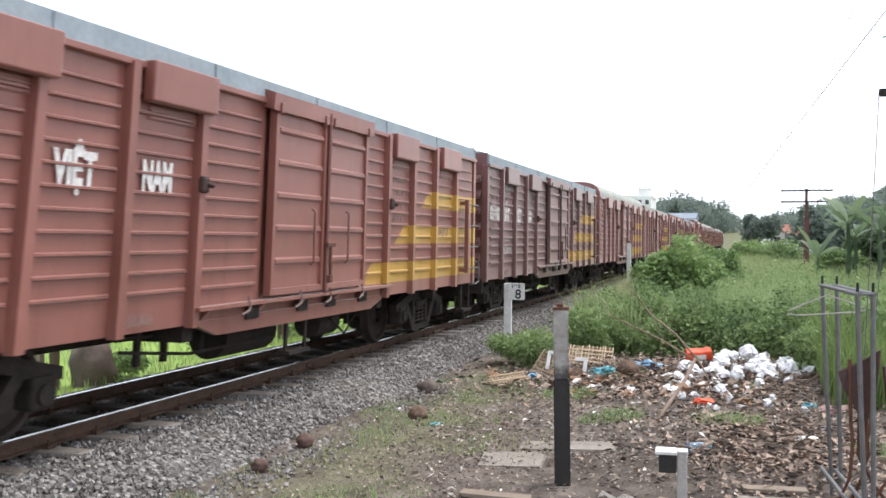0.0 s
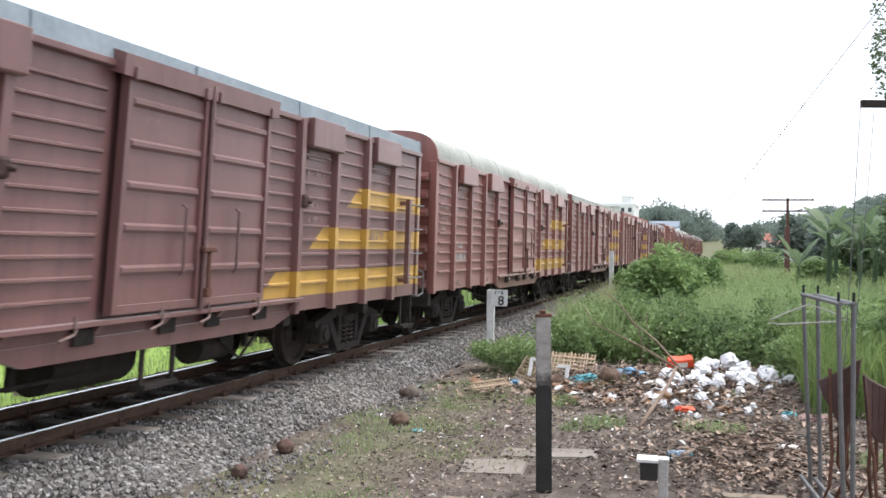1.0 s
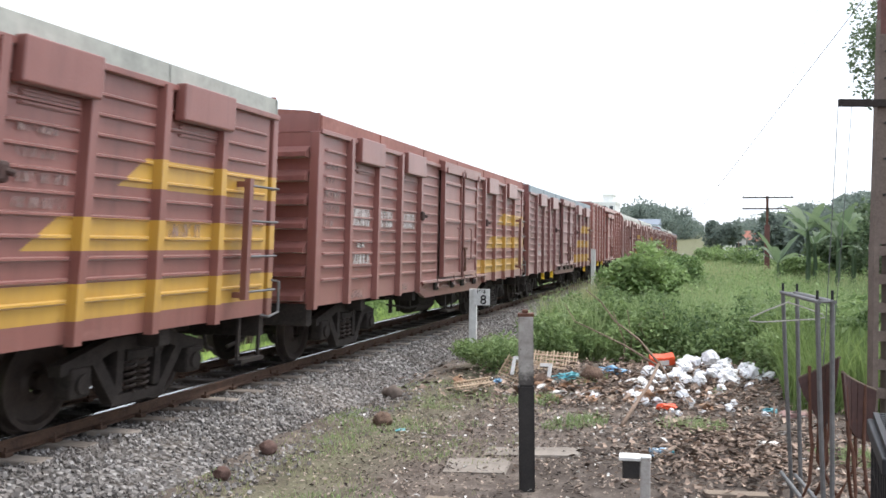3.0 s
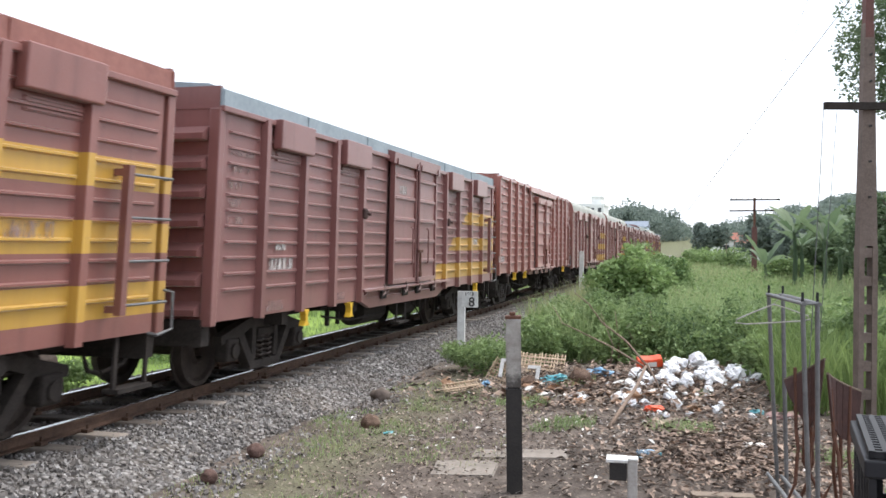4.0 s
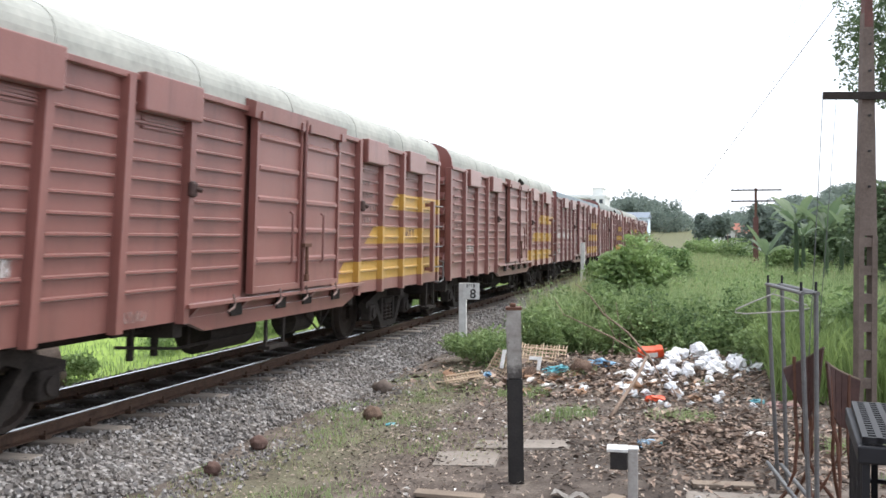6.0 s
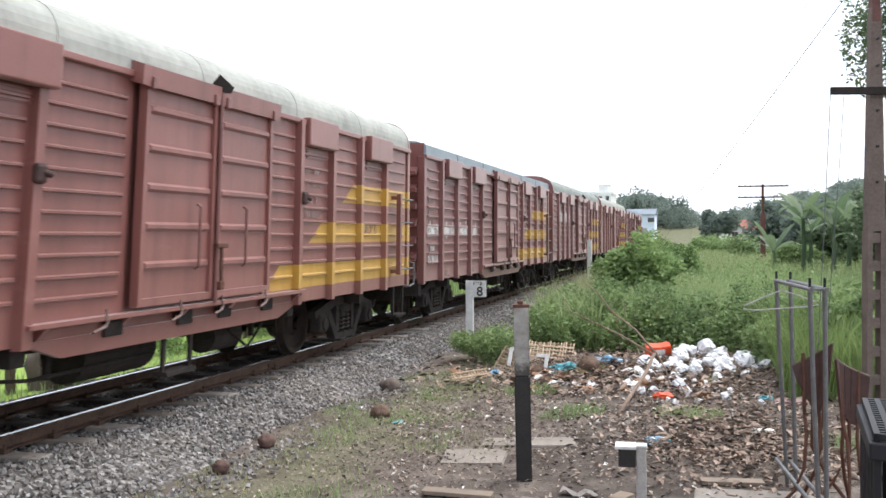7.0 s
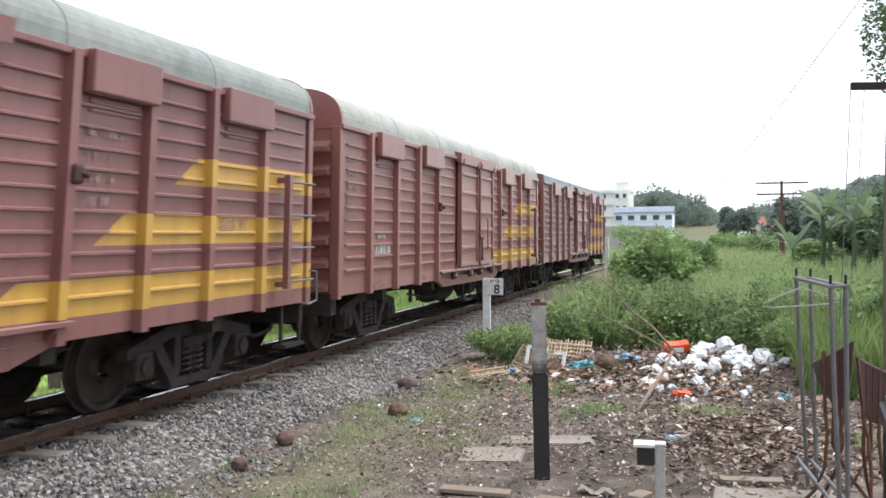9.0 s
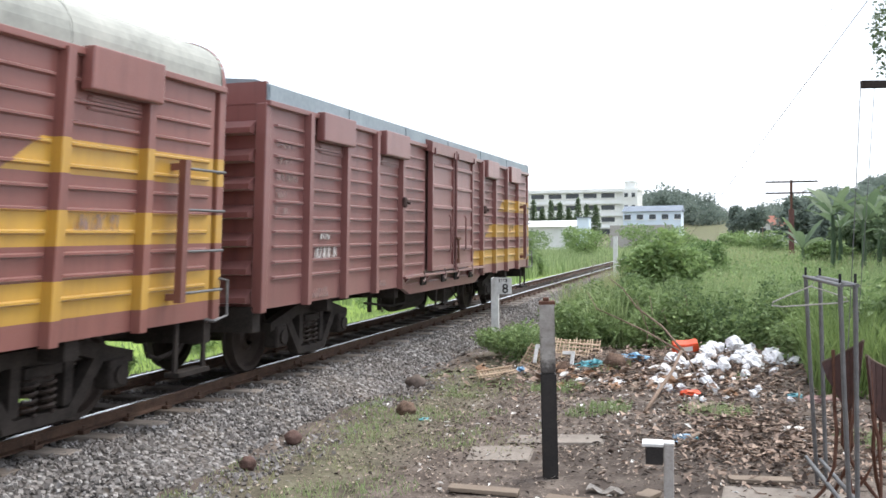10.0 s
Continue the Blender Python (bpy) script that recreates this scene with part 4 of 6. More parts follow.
def build_train():
    red, maroon, orange, dusk = (0.258, 0.096, 0.078), (0.230, 0.088, 0.078), (0.280, 0.099, 0.074), (0.185, 0.084, 0.077)
    tall = (0.315, 0.108, 0.082)
    plan = [("flat", orange, M_ROOF_GREY, "faded oxide-red boxcar with grey fascia and yellow bands"),
            ("flat", dusk, M_ROOF_GREY, "dusky maroon boxcar with grey fascia and yellow bands"),
            ("round", red, M_ROOF_CREAM, "oxide-red boxcar with rounded cream roof and yellow bands"),
            ("flat", red, M_ROOF_CREAM, "oxide-red boxcar with pale fascia and yellow bands"),
            ("flat", red, M_ROOF_BROWN, "brown boxcar with brown fascia and yellow bands"),
            ("flat", maroon, M_ROOF_GREY, "maroon boxcar with blue-grey fascia and yellow bands"),
            ("tall", tall, M_ROOF_BROWN, "plain ribbed red-brown boxcar without bands"),
            ("round", red, M_ROOF_CREAM, "red-brown boxcar with rounded pale roof and yellow bands"),
            ("round", red, M_ROOF_CREAM, "red boxcar with rounded cream roof and loose roof plate"),
            ("flat", maroon, M_ROOF_GREY, "maroon boxcar with grey fascia and long white lettering"),
            ("round", maroon, M_ROOF_SAGE, "maroon boxcar with rounded grey roof and white lettering"),
            ("round", red, M_ROOF_CREAM, "red-brown boxcar with rounded chalky roof and yellow bands"),
            ("flat", maroon, M_ROOF_GREY, "last maroon boxcar with grey fascia and yellow bands")]
    cars = []
    for i, (kind, tint, roof, label) in enumerate(plan):
        paint = car_paint("wagon_paint", tint, i + 1, kind != "tall")
        bare = car_paint("wagon_rib_paint", tuple(v * 0.82 for v in tint), i + 20, False)
        car = boxcar(kind, paint, roof, label, i, 1.0 if i in (8, 10) else 0.0, bare)
        cars.append(car)
        # running number plate and data columns
        ny, nz = (-5.36, 1.34) if i not in (6, 9, 10) else (-6.38, 1.13 if kind != "tall" else 1.24)
        text_bar(car, M_BARS, ny, ny + 0.64, nz, nz + 0.15, label="white painted number bar")
        text_bar(car, M_BARS, ny + 0.15, ny + 0.42, nz + 0.23, nz + 0.34)
        for k in range(5):
            text_bar(car, M_FAINT, -6.38, -6.38 + random.uniform(0.25, 0.55), 2.60 - k * 0.187, 2.68 - k * 0.187, label="faded data lettering")
        text_bar(car, M_FAINT, -5.40, -4.95, 0.86, 0.98, label="faded data lettering")
        text_bar(car, M_FAINT, -3.32, -2.95, 0.88, 0.98, label="faded data lettering")
        if kind != "tall":
            for k in range(4):
                text_bar(car, M_FAINT, 2.50, 2.50 + random.uniform(0.30, 0.62), 2.43 - k * 0.187, 2.51 - k * 0.187, label="faded data lettering")
            text_bar(car, M_BARS if i == 5 else M_FAINT, 4.52, 5.06, 1.66, 1.80, label="grey painted number bar")
    # lettering that sets single wagons apart; panels run from rib to rib
    for c, z0, z1, words in ((0, 2.02, 2.27, (("VIỆT", -4.28, -3.80), ("NAM", -3.22, -2.80))),
                             (1, 2.02, 2.27, (("ĐƯỜNG", -6.44, -5.72), ("SẮT", -5.36, -4.90), ("VIỆT", -4.34, -3.82), ("NAM", -3.28, -2.82))),
                             (9, 1.65, 1.84, (("CÔNG TY", -6.44, -5.72), ("P VẬN TẢI", -5.50, -4.62), ("ĐƯỜNG SẮT", -4.42, -3.56), ("HÀ NỘI", -3.36, -2.80))),
                             (10, 2.14, 2.42, (("ĐƯỜNG", -5.42, -4.60), ("SẮT VIỆT", -4.42, -3.54), ("NAM", -3.38, -2.85)))):
        for text, y0, y1 in words:
            word(cars[c], text, y0, y1, z0, z1, M_WHITE)
    for y0, y1 in ((-5.45, -4.75), (-4.35, -3.75), (-3.3, -2.6)):
        text_bar(cars[4], M_BARS, y0, y1, 1.88, 2.12)
    for c in (3, 5):
        text_bar(cars[c], M_BARS, -0.78, -0.38, 2.50, 2.63, SIDE + 0.084)
    text_bar(cars[6], M_BARS, -3.02, -2.70, 2.38, 2.50)
    return cars


CARS = build_train()
SPEED, PITCH, FIRST = 16.40, 14.15, 16.28
SHIFT = {4: 0.33, 5: 0.35}      # slack in the couplings


# ---------------------------------------------------------------- planting
def crown_points(c, r, n, lumps=7, seed=0, shell=0.55):
    """Points in the outer part of an uneven crown made of overlapping lobes."""
    g = np.random.default_rng(seed + 11)
    lob = g.normal(size=(lumps, 3))
    lob /= np.linalg.norm(lob, axis=1)[:, None]
    lob *= g.uniform(0.35, 0.75, (lumps, 1))
    rad = g.uniform(0.32, 0.58, lumps) * min(1.0, (10 / lumps) ** 0.4)
    k = g.integers(0, lumps, n)
    d = g.normal(size=(n, 3))
    d /= np.linalg.norm(d, axis=1)[:, None]
    p = lob[k] + d * (rad[k] * g.uniform(shell, 1.0, n) ** 0.6)[:, None]
    return np.asarray(c) + p * np.asarray(r)


def stuff(name, me, label, category):
    return tagged(new(name, me), label, category, kind="stuff")


def limbs(c, base, r0, seed, n=6, reach=0.6, r=(1, 1, 1)):
    g = random.Random(seed)
    bm = bmesh.new()
    top = Vector((c[0], c[1], c[2]))
    b = Vector(base)
    mid = b.lerp(top, 0.5) + Vector((g.uniform(-0.2, 0.2), g.uniform(-0.2, 0.2), 0))
    tube(bm, [b, mid, top], r0, 8, r0 * 0.45)
    for i in range(n):
        s = b.lerp(top, g.uniform(0.45, 0.95))
        e = Vector((c[0] + g.uniform(-1, 1) * r[0] * reach, c[1] + g.uniform(-1, 1) * r[1] * reach, c[2] + g.uniform(-0.3, 0.8) * r[2] * reach))
        tube(bm, [s, s.lerp(e, 0.5) + Vector((0, 0, 0.1)), e], r0 * 0.4, 6, r0 * 0.08)
    return bm


def tree(label, base, c, r, n, leaf, seed, material=None, trunk=0.14, lumps=9, category="tree", group=""):
    t = thing("tree" if category == "tree" else "shrub", label, category, group=group)
    part("trunk", limbs(c, base, trunk, seed, 7, 0.6, r), M_BARK, t)
    part("crown", leaf_mesh("crown", crown_points(c, r, n, lumps, seed), rng.uniform(leaf * 0.6, leaf * 1.3, n), material or M_TREE), None, t, "uneven leafy crown")
    return t


def spread(n, x0, x1, y0, y1, bias=1.0):
    x = rng.uniform(x0, x1, n)
    y = y0 + (y1 - y0) * rng.uniform(0, 1, n) ** bias
    z = np.array([ground_z(a, b) for a, b in zip(x, y)])
    return np.stack([x, y, z], 1)


def patchy(p, scale, cut, seed=0.0):
    k = np.array([noise.noise((a * scale, b * scale, seed)) for a, b, _ in p])
    return p[k > cut]


def build_planting():
    # meadow behind the dump
    p = spread(52000, -3.6, 9.0, 16.6, 34, 1.3)
    p = p[((p[:, 1] > 18.6) | (p[:, 0] > 1.6) | (p[:, 0] < -2.7)) & (p[:, 0] > -3.2 - 0.03 * (p[:, 1] - 16.5))]
    h = rng.uniform(0.35, 0.85, len(p)) * (1 + 0.35 * np.array([noise.noise((a * 0.5, b * 0.5, 2)) for a, b, _ in p]))
    stuff("meadow_grass", blade_mesh("meadow_grass", p, h, 0.018, M_GRASS), "tall fresh green meadow grass", "grass")
    p = spread(42000, -4.0, 30.0, 34, 110, 1.5)
    p = p[(p[:, 0] < 6 + (p[:, 1] - 30) * 0.3)]
    stuff("far_grass", blade_mesh("far_grass", p, rng.uniform(0.35, 0.8, len(p)), 0.06, M_GRASS), "distant meadow grass", "grass")
    p = patchy(spread(16000, -3.6, 14.0, 18, 80, 1.4), 0.25, -0.05, 4)
    stuff("seeding_grass", blade_mesh("seeding_grass", p, rng.uniform(0.6, 1.0, len(p)), 0.02, M_STRAW, 0.3), "pale seeding grass stalks", "grass")
    p = spread(11000, -4.1, -2.5, 16.5, 60, 1.5)
    p = p[p[:, 0] > -3.25 - 0.03 * (p[:, 1] - 16.5)]
    stuff("bank_grass", blade_mesh("bank_grass", p, rng.uniform(0.4, 0.8, len(p)) * np.clip(0.55 + (p[:, 1] - 16) * 0.03, 0.5, 1.3), 0.022, M_GRASS), "long grass leaning along the railway bank", "grass")
    p = spread(3500, -4.1, -2.4, 16.5, 60, 1.3)
    p = p[p[:, 0] > -3.1 - 0.03 * (p[:, 1] - 16.5)]
    stuff("bank_stalks", blade_mesh("bank_stalks", p, rng.uniform(0.8, 1.25, len(p)), 0.014, M_STRAW, 0.35), "pale dry grass stalks on the bank", "grass")
    # verge and tufts on the bare earth
    p = patchy(spread(9000, -4.2, -2.4, 5.2, 13, 1.0), 1.3, 0.12, 1)
    stuff("verge_grass", blade_mesh("verge_grass", p, rng.uniform(0.015, 0.06, len(p)), 0.008, M_GRASS, 0.9), "short sparse grass beside the ballast", "grass")
    p = patchy(spread(7000, -4.2, -1.8, 5.2, 13, 1.0), 1.1, 0.0, 12)
    stuff("dry_grass", blade_mesh("dry_grass", p, rng.uniform(0.015, 0.05, len(p)), 0.007, M_STRAW, 1.2), "short dry straw on the verge", "grass")
    p = patchy(spread(26000, -2.8, 2.2, 7.9, 13.5, 1.0), 0.9, 0.33, 6)
    stuff("tuft_grass", blade_mesh("tuft_grass", p, rng.uniform(0.03, 0.12, len(p)), 0.009, M_GRASS, 0.9), "scattered low grass tufts on bare earth", "grass")
    p = spread(5000, 0.9, 2.6, 11.8, 17.5, 1.0)
    stuff("rank_grass", blade_mesh("rank_grass", p, rng.uniform(0.35, 1.05, len(p)), 0.016, M_RANK, 0.7), "rank upright grass round the pole", "grass")
    # far side of the line
    p = spread(15000, -16.0, -8.5, 5.5, 34, 1.2)
    stuff("field_grass", blade_mesh("field_grass", p, rng.uniform(0.05, 0.16, len(p)), 0.014, M_GRASS), "short bright field grass", "grass")
    p = spread(15000, -26.0, -8.6, 26, 105, 1.2)
    stuff("scrub_grass", blade_mesh("scrub_grass", p, rng.uniform(0.4, 1.0, len(p)), 0.05, M_GRASS), "long grass beyond the railway", "grass")
    p = patchy(spread(9000, -2.9, 2.2, 15.6, 19, 1.0), 1.2, 0.12, 15)
    stuff("weed_grass", blade_mesh("weed_grass", p, rng.uniform(0.5, 1.2, len(p)), 0.015, M_GRASS, 0.6), "bright grass blades among the weeds", "grass")
    # broad-leaved weeds behind the dump: many stems with leaves
    g = np.random.default_rng(77)
    pts = []
    for i in range(64):
        x = g.uniform(-2.8, 2.1)
        front = 15.1 + 0.7 * noise.noise((x * 0.9, 3.0, 0)) - 0.45 * max(0.0, x - 0.6)
        y = front + 0.25 + 4.6 * g.uniform(0, 1) ** 1.6
        rad, h = g.uniform(0.26, 0.58), g.uniform(0.45, 1.0) * (1.25 if i % 5 == 0 else 1.0) + 0.04 * (y - 15)
        n = int(1500 * (rad / 0.45) ** 1.5)
        pts.append(crown_points((x, y, ground_z(x, y) + h * 0.50), (rad * 1.25, rad * 1.25, h * 0.62), n, 9, 800 + i, 0.3))
    pts = np.concatenate(pts)
    pts = pts[pts[:, 2] > 0.02]
    stuff("weeds", leaf_mesh("weeds", pts, rng.uniform(0.045, 0.13, len(pts)), M_WEED, 0.3, 0.42), "dense broad-leaved green weeds", "weeds")
    pts = []
    for i in range(22):      # large-leaved growth round the pole
        x, y = g.uniform(1.9, 4.2), g.uniform(11.6, 16.5)
        pts.append(crown_points((x, y, ground_z(x, y) + 0.5), (0.5, 0.5, g.uniform(0.5, 0.85)), 260, 7, 900 + i, 0.3))
    pts = np.concatenate(pts)
    pts = pts[pts[:, 2] > 0.03]
    stuff("broad_weeds", leaf_mesh("broad_weeds", pts, rng.uniform(0.10, 0.26, len(pts)), M_WEED, 0.35, 0.4), "large-leaved weeds growing round the pole", "weeds")
    pts = []
    for i in range(20):
        x, y = g.uniform(0.7, 2.0), g.uniform(12.6, 17.0)
        pts.append(crown_points((x, y, ground_z(x, y) + 0.28), (0.42, 0.42, g.uniform(0.25, 0.5)), 420, 7, 950 + i, 0.3))
    pts = np.concatenate(pts)
    pts = pts[pts[:, 2] > 0.03]
    stuff("low_weeds", leaf_mesh("low_weeds", pts, rng.uniform(0.05, 0.12, len(pts)), M_WEED, 0.3, 0.5), "low leafy weeds in the rank grass", "weeds")
    cl = spread(260, -3.0, 7.5, 18.5, 44, 1.3)
    k = rng.integers(0, len(cl), 30000)
    pts = cl[k] + rng.normal(size=(len(k), 3)) * np.array([0.34, 0.34, 0.0])
    pts[:, 2] += np.abs(rng.normal(0.35, 0.25, len(k))) * (0.7 + 0.6 * np.sin(k * 1.7))
    stuff("meadow_weeds", leaf_mesh("meadow_weeds", pts, rng.uniform(0.06, 0.15, len(k)), M_BUSH, 0.2, 0.45), "leafy light green weeds through the meadow", "weeds")
    for c, r, n, s in (((-3.35, 14.3, 0.22), (0.72, 0.95, 0.42), 6000, 3), ((-2.65, 16.6, 0.36), (0.7, 1.0, 0.45), 4500, 4)):
        stuff("weed_clump", leaf_mesh("weed_clump", crown_points(c, r, n, 9, s, 0.2), rng.uniform(0.03, 0.085, n), M_WEED), "low leafy weed clump at the ballast edge", "weeds")
    # shrubs
    tree("large bright green leafy shrub in the meadow", (-1.6, 24.0, 0.1), (-1.72, 23.4, 0.98), (1.22, 1.2, 1.28), 9000, 0.17, 21, M_BUSH, 0.05, 40, "shrub")
    tree("rounded green shrub behind the larger one", (-1.1, 32.5, 0.1), (-1.1, 32.5, 0.95), (1.2, 1.1, 0.9), 5000, 0.13, 22, M_BUSH, 0.05, 8, "shrub")
    for i, (x, y, z, rx, rz) in enumerate(((-10.5, 46, 0.8, 1.8, 1.1), (-12.8, 40, 0.8, 1.7, 1.2), (-14.5, 60, 1.1, 2.6, 1.5), (-11.5, 75, 1.1, 2.6, 1.6), (-18, 80, 1.2, 3.2, 1.7),
                                           (-9.4, 95, 1.2, 2.6, 1.7), (-4.0, 62, 1.0, 2.0, 1.3), (-6.0, 105, 1.4, 3.0, 1.8), (2.5, 70, 0.9, 2.2, 1.1), (0.5, 88, 1.0, 2.6, 1.3), (4.2, 47, 0.8, 1.4, 1.0))):
        tree("scrubby green bush among long grass", (x, y, 0), (x, y, z), (rx, rx, rz), 2600, 0.24, 40 + i, M_BUSH if i % 2 else M_WEED, 0.06, 9, "shrub", group="bushes in the rough grass")
    # trees on the right
    tree("tall tree with drooping feathery foliage behind the pole", (4.5, 22.5, 0.1), (4.45, 22.3, 6.3), (1.8, 1.7, 2.7), 13000, 0.11, 61, M_TREE, 0.15, 26)
    tree("dense dark-leaved tree beside the meadow", (5.8, 29.5, 0.1), (5.75, 29.5, 2.6), (1.9, 1.9, 2.1), 8000, 0.20, 62, M_TREE, 0.15, 12)
    # trees beyond 55 m take the leaf colour with haze mixed in
    for i, (x, y, z, r, rz) in enumerate(((8.2, 38, 2.4, 2.6, 2.4), (7.6, 46, 2.0, 2.4, 2.2), (6.2, 52, 1.7, 1.8, 1.6), (9.5, 60, 2.3, 3.0, 2.5), (8.0, 74, 2.6, 3.0, 2.6), (6.5, 92, 3.0, 2.8, 2.6), (12, 95, 3.6, 4.2, 3.6), (18, 110, 4.5, 5.0, 4.2))):
        tree("dark green tree in a belt at the meadow's edge", (x, y, 0), (x, y, z), (r, r, rz), 4200, 0.16 + y * 0.0035, 70 + i, M_HAZYTREE if y > 55 else M_TREE, 0.14, 11, group="tree belt")
    tree("rounded tree standing alone far down the line", (1.35, 122, 0), (1.35, 122, 3.2), (2.3, 2.3, 2.5), 3500, 0.5, 90, M_HAZYTREE, 0.2, 9)
    # wooded rise behind everything
    pts, sizes = [], []
    g = np.random.default_rng(5)
    for i in range(230):
        x = g.uniform(-48, 62)
        y = g.uniform(265, 330)
        top = np.interp(x, [-62, -32, -24, -17, -9, -4, -1, 3, 8, 20, 40, 70], [11, 13, 17, 16, 13.5, 9, 5.5, 7, 9.5, 13.5, 17, 20])
        r = g.uniform(2.6, 4.2)
        top *= g.uniform(0.82, 1.06) * y / 300
        for c in ((x, y, top - r), (x + g.uniform(-2, 2), y + 2, top - 2.1 * r)):
            pts.append(crown_points(c, (r * 1.15, r, r * 1.1), 230, 8, 300 + i))
    pts = np.concatenate(pts)
    stuff("far_woods", leaf_mesh("far_woods", pts, rng.uniform(0.55, 1.15, len(pts)), M_HAZYTREE, 0.2, 0.7), "wooded rise closing the view", "woods")
    # dark conical trees in front of the white building
    for i, x in enumerate(np.linspace(-31, -20, 9)):
        h = 6.4 + 0.8 * math.sin(i * 2.3)
        t = thing("tree", "slim dark conical tree before the white building", "tree", group="row of conical trees")
        bm = bmesh.new()
        tube(bm, [(x, 140, 0), (x, 140, h)], 0.12, 6, 0.03)
        part("trunk", bm, M_BARK, t)
        u = rng.uniform(0, 1, 900)
        a = rng.uniform(0, 2 * np.pi, 900)
        rad = 0.85 * (1 - u) ** 0.6 * rng.uniform(0.5, 1.1, 900)
        q = np.stack([x + rad * np.cos(a), 140 + rad * np.sin(a), 0.8 + u * (h - 0.6)], 1)
        part("crown", leaf_mesh("crown", q, rng.uniform(0.25, 0.5, 900), M_TREE), None, t)


def banana_leaf(length, width, bend, seed):
    """A long arching leaf with a folded midrib and torn edges."""
    g = random.Random(seed)
    n = 12
    v, f = [], []
    for i in range(n + 1):
        t = i / n
        y = length * (t - 0.18 * t * t * bend)
        z = length * (0.95 * t - bend * 0.80 * t * t)
        w = width * (math.sin(math.pi * min(1, t * 0.95 + 0.04)) ** 0.6) * (g.uniform(0.72, 1.0))
        if t < 0.12:
            w = 0.03
        v += [(-w, y, z + 0.25 * w), (0, y, z), (w * g.uniform(0.8, 1), y, z + 0.25 * w)]
    for i in range(n):
        a, b = 3 * i, 3 * i + 3
        f += [(a, a + 1, b + 1, b), (a + 1, a + 2, b + 2, b + 1)]
    return raw_mesh("leaf", v, f, M_BANANA)


def build_bananas():
    meshes = [banana_leaf(1.6, 0.21, b, i) for i, b in enumerate((0.35, 0.6, 0.85, 1.1))]
    for i, (x, y, h) in enumerate(((3.55, 38, 2.7), (4.5, 37, 2.4), (5.3, 39, 2.6), (4.2, 42, 2.2), (5.9, 36, 2.0), (3.0, 46, 1.3), (5.2, 33.5, 1.6))):
        t = thing("banana_plant", "banana plant with long arching torn leaves", "banana plant", group="banana grove")
        bm = bmesh.new()
        tube(bm, [(x, y, 0), (x + 0.05, y, h * 0.6), (x, y, h)], 0.11, 8, 0.06)
        part("stem", bm, M_BANANA, t)
        for k in range(8):
            part("leaf", meshes[(i + k) % 4], None, t, m=pose(x, y, h - 0.12, random.uniform(-8, 22), random.uniform(-10, 10), k * 45 + random.uniform(-18, 18)))


build_planting()
build_bananas()


# ---------------------------------------------------------------- buildings far off
def window(parent, x, y, z, w, h, depth=0.12):
    bm = bmesh.new()
    box(bm, x - w / 2, x + w / 2, y - 0.02, y + depth, z, z + h)
    k = part("window", bm, M_WINDOW, parent, "dark window")
    bm = bmesh.new()
    box(bm, x - w / 2 - 0.1, x + w / 2 + 0.1, y - 0.25, y - 0.021, z - 0.12, z)
    part("window_sill", bm, M_WALLWHITE, k)


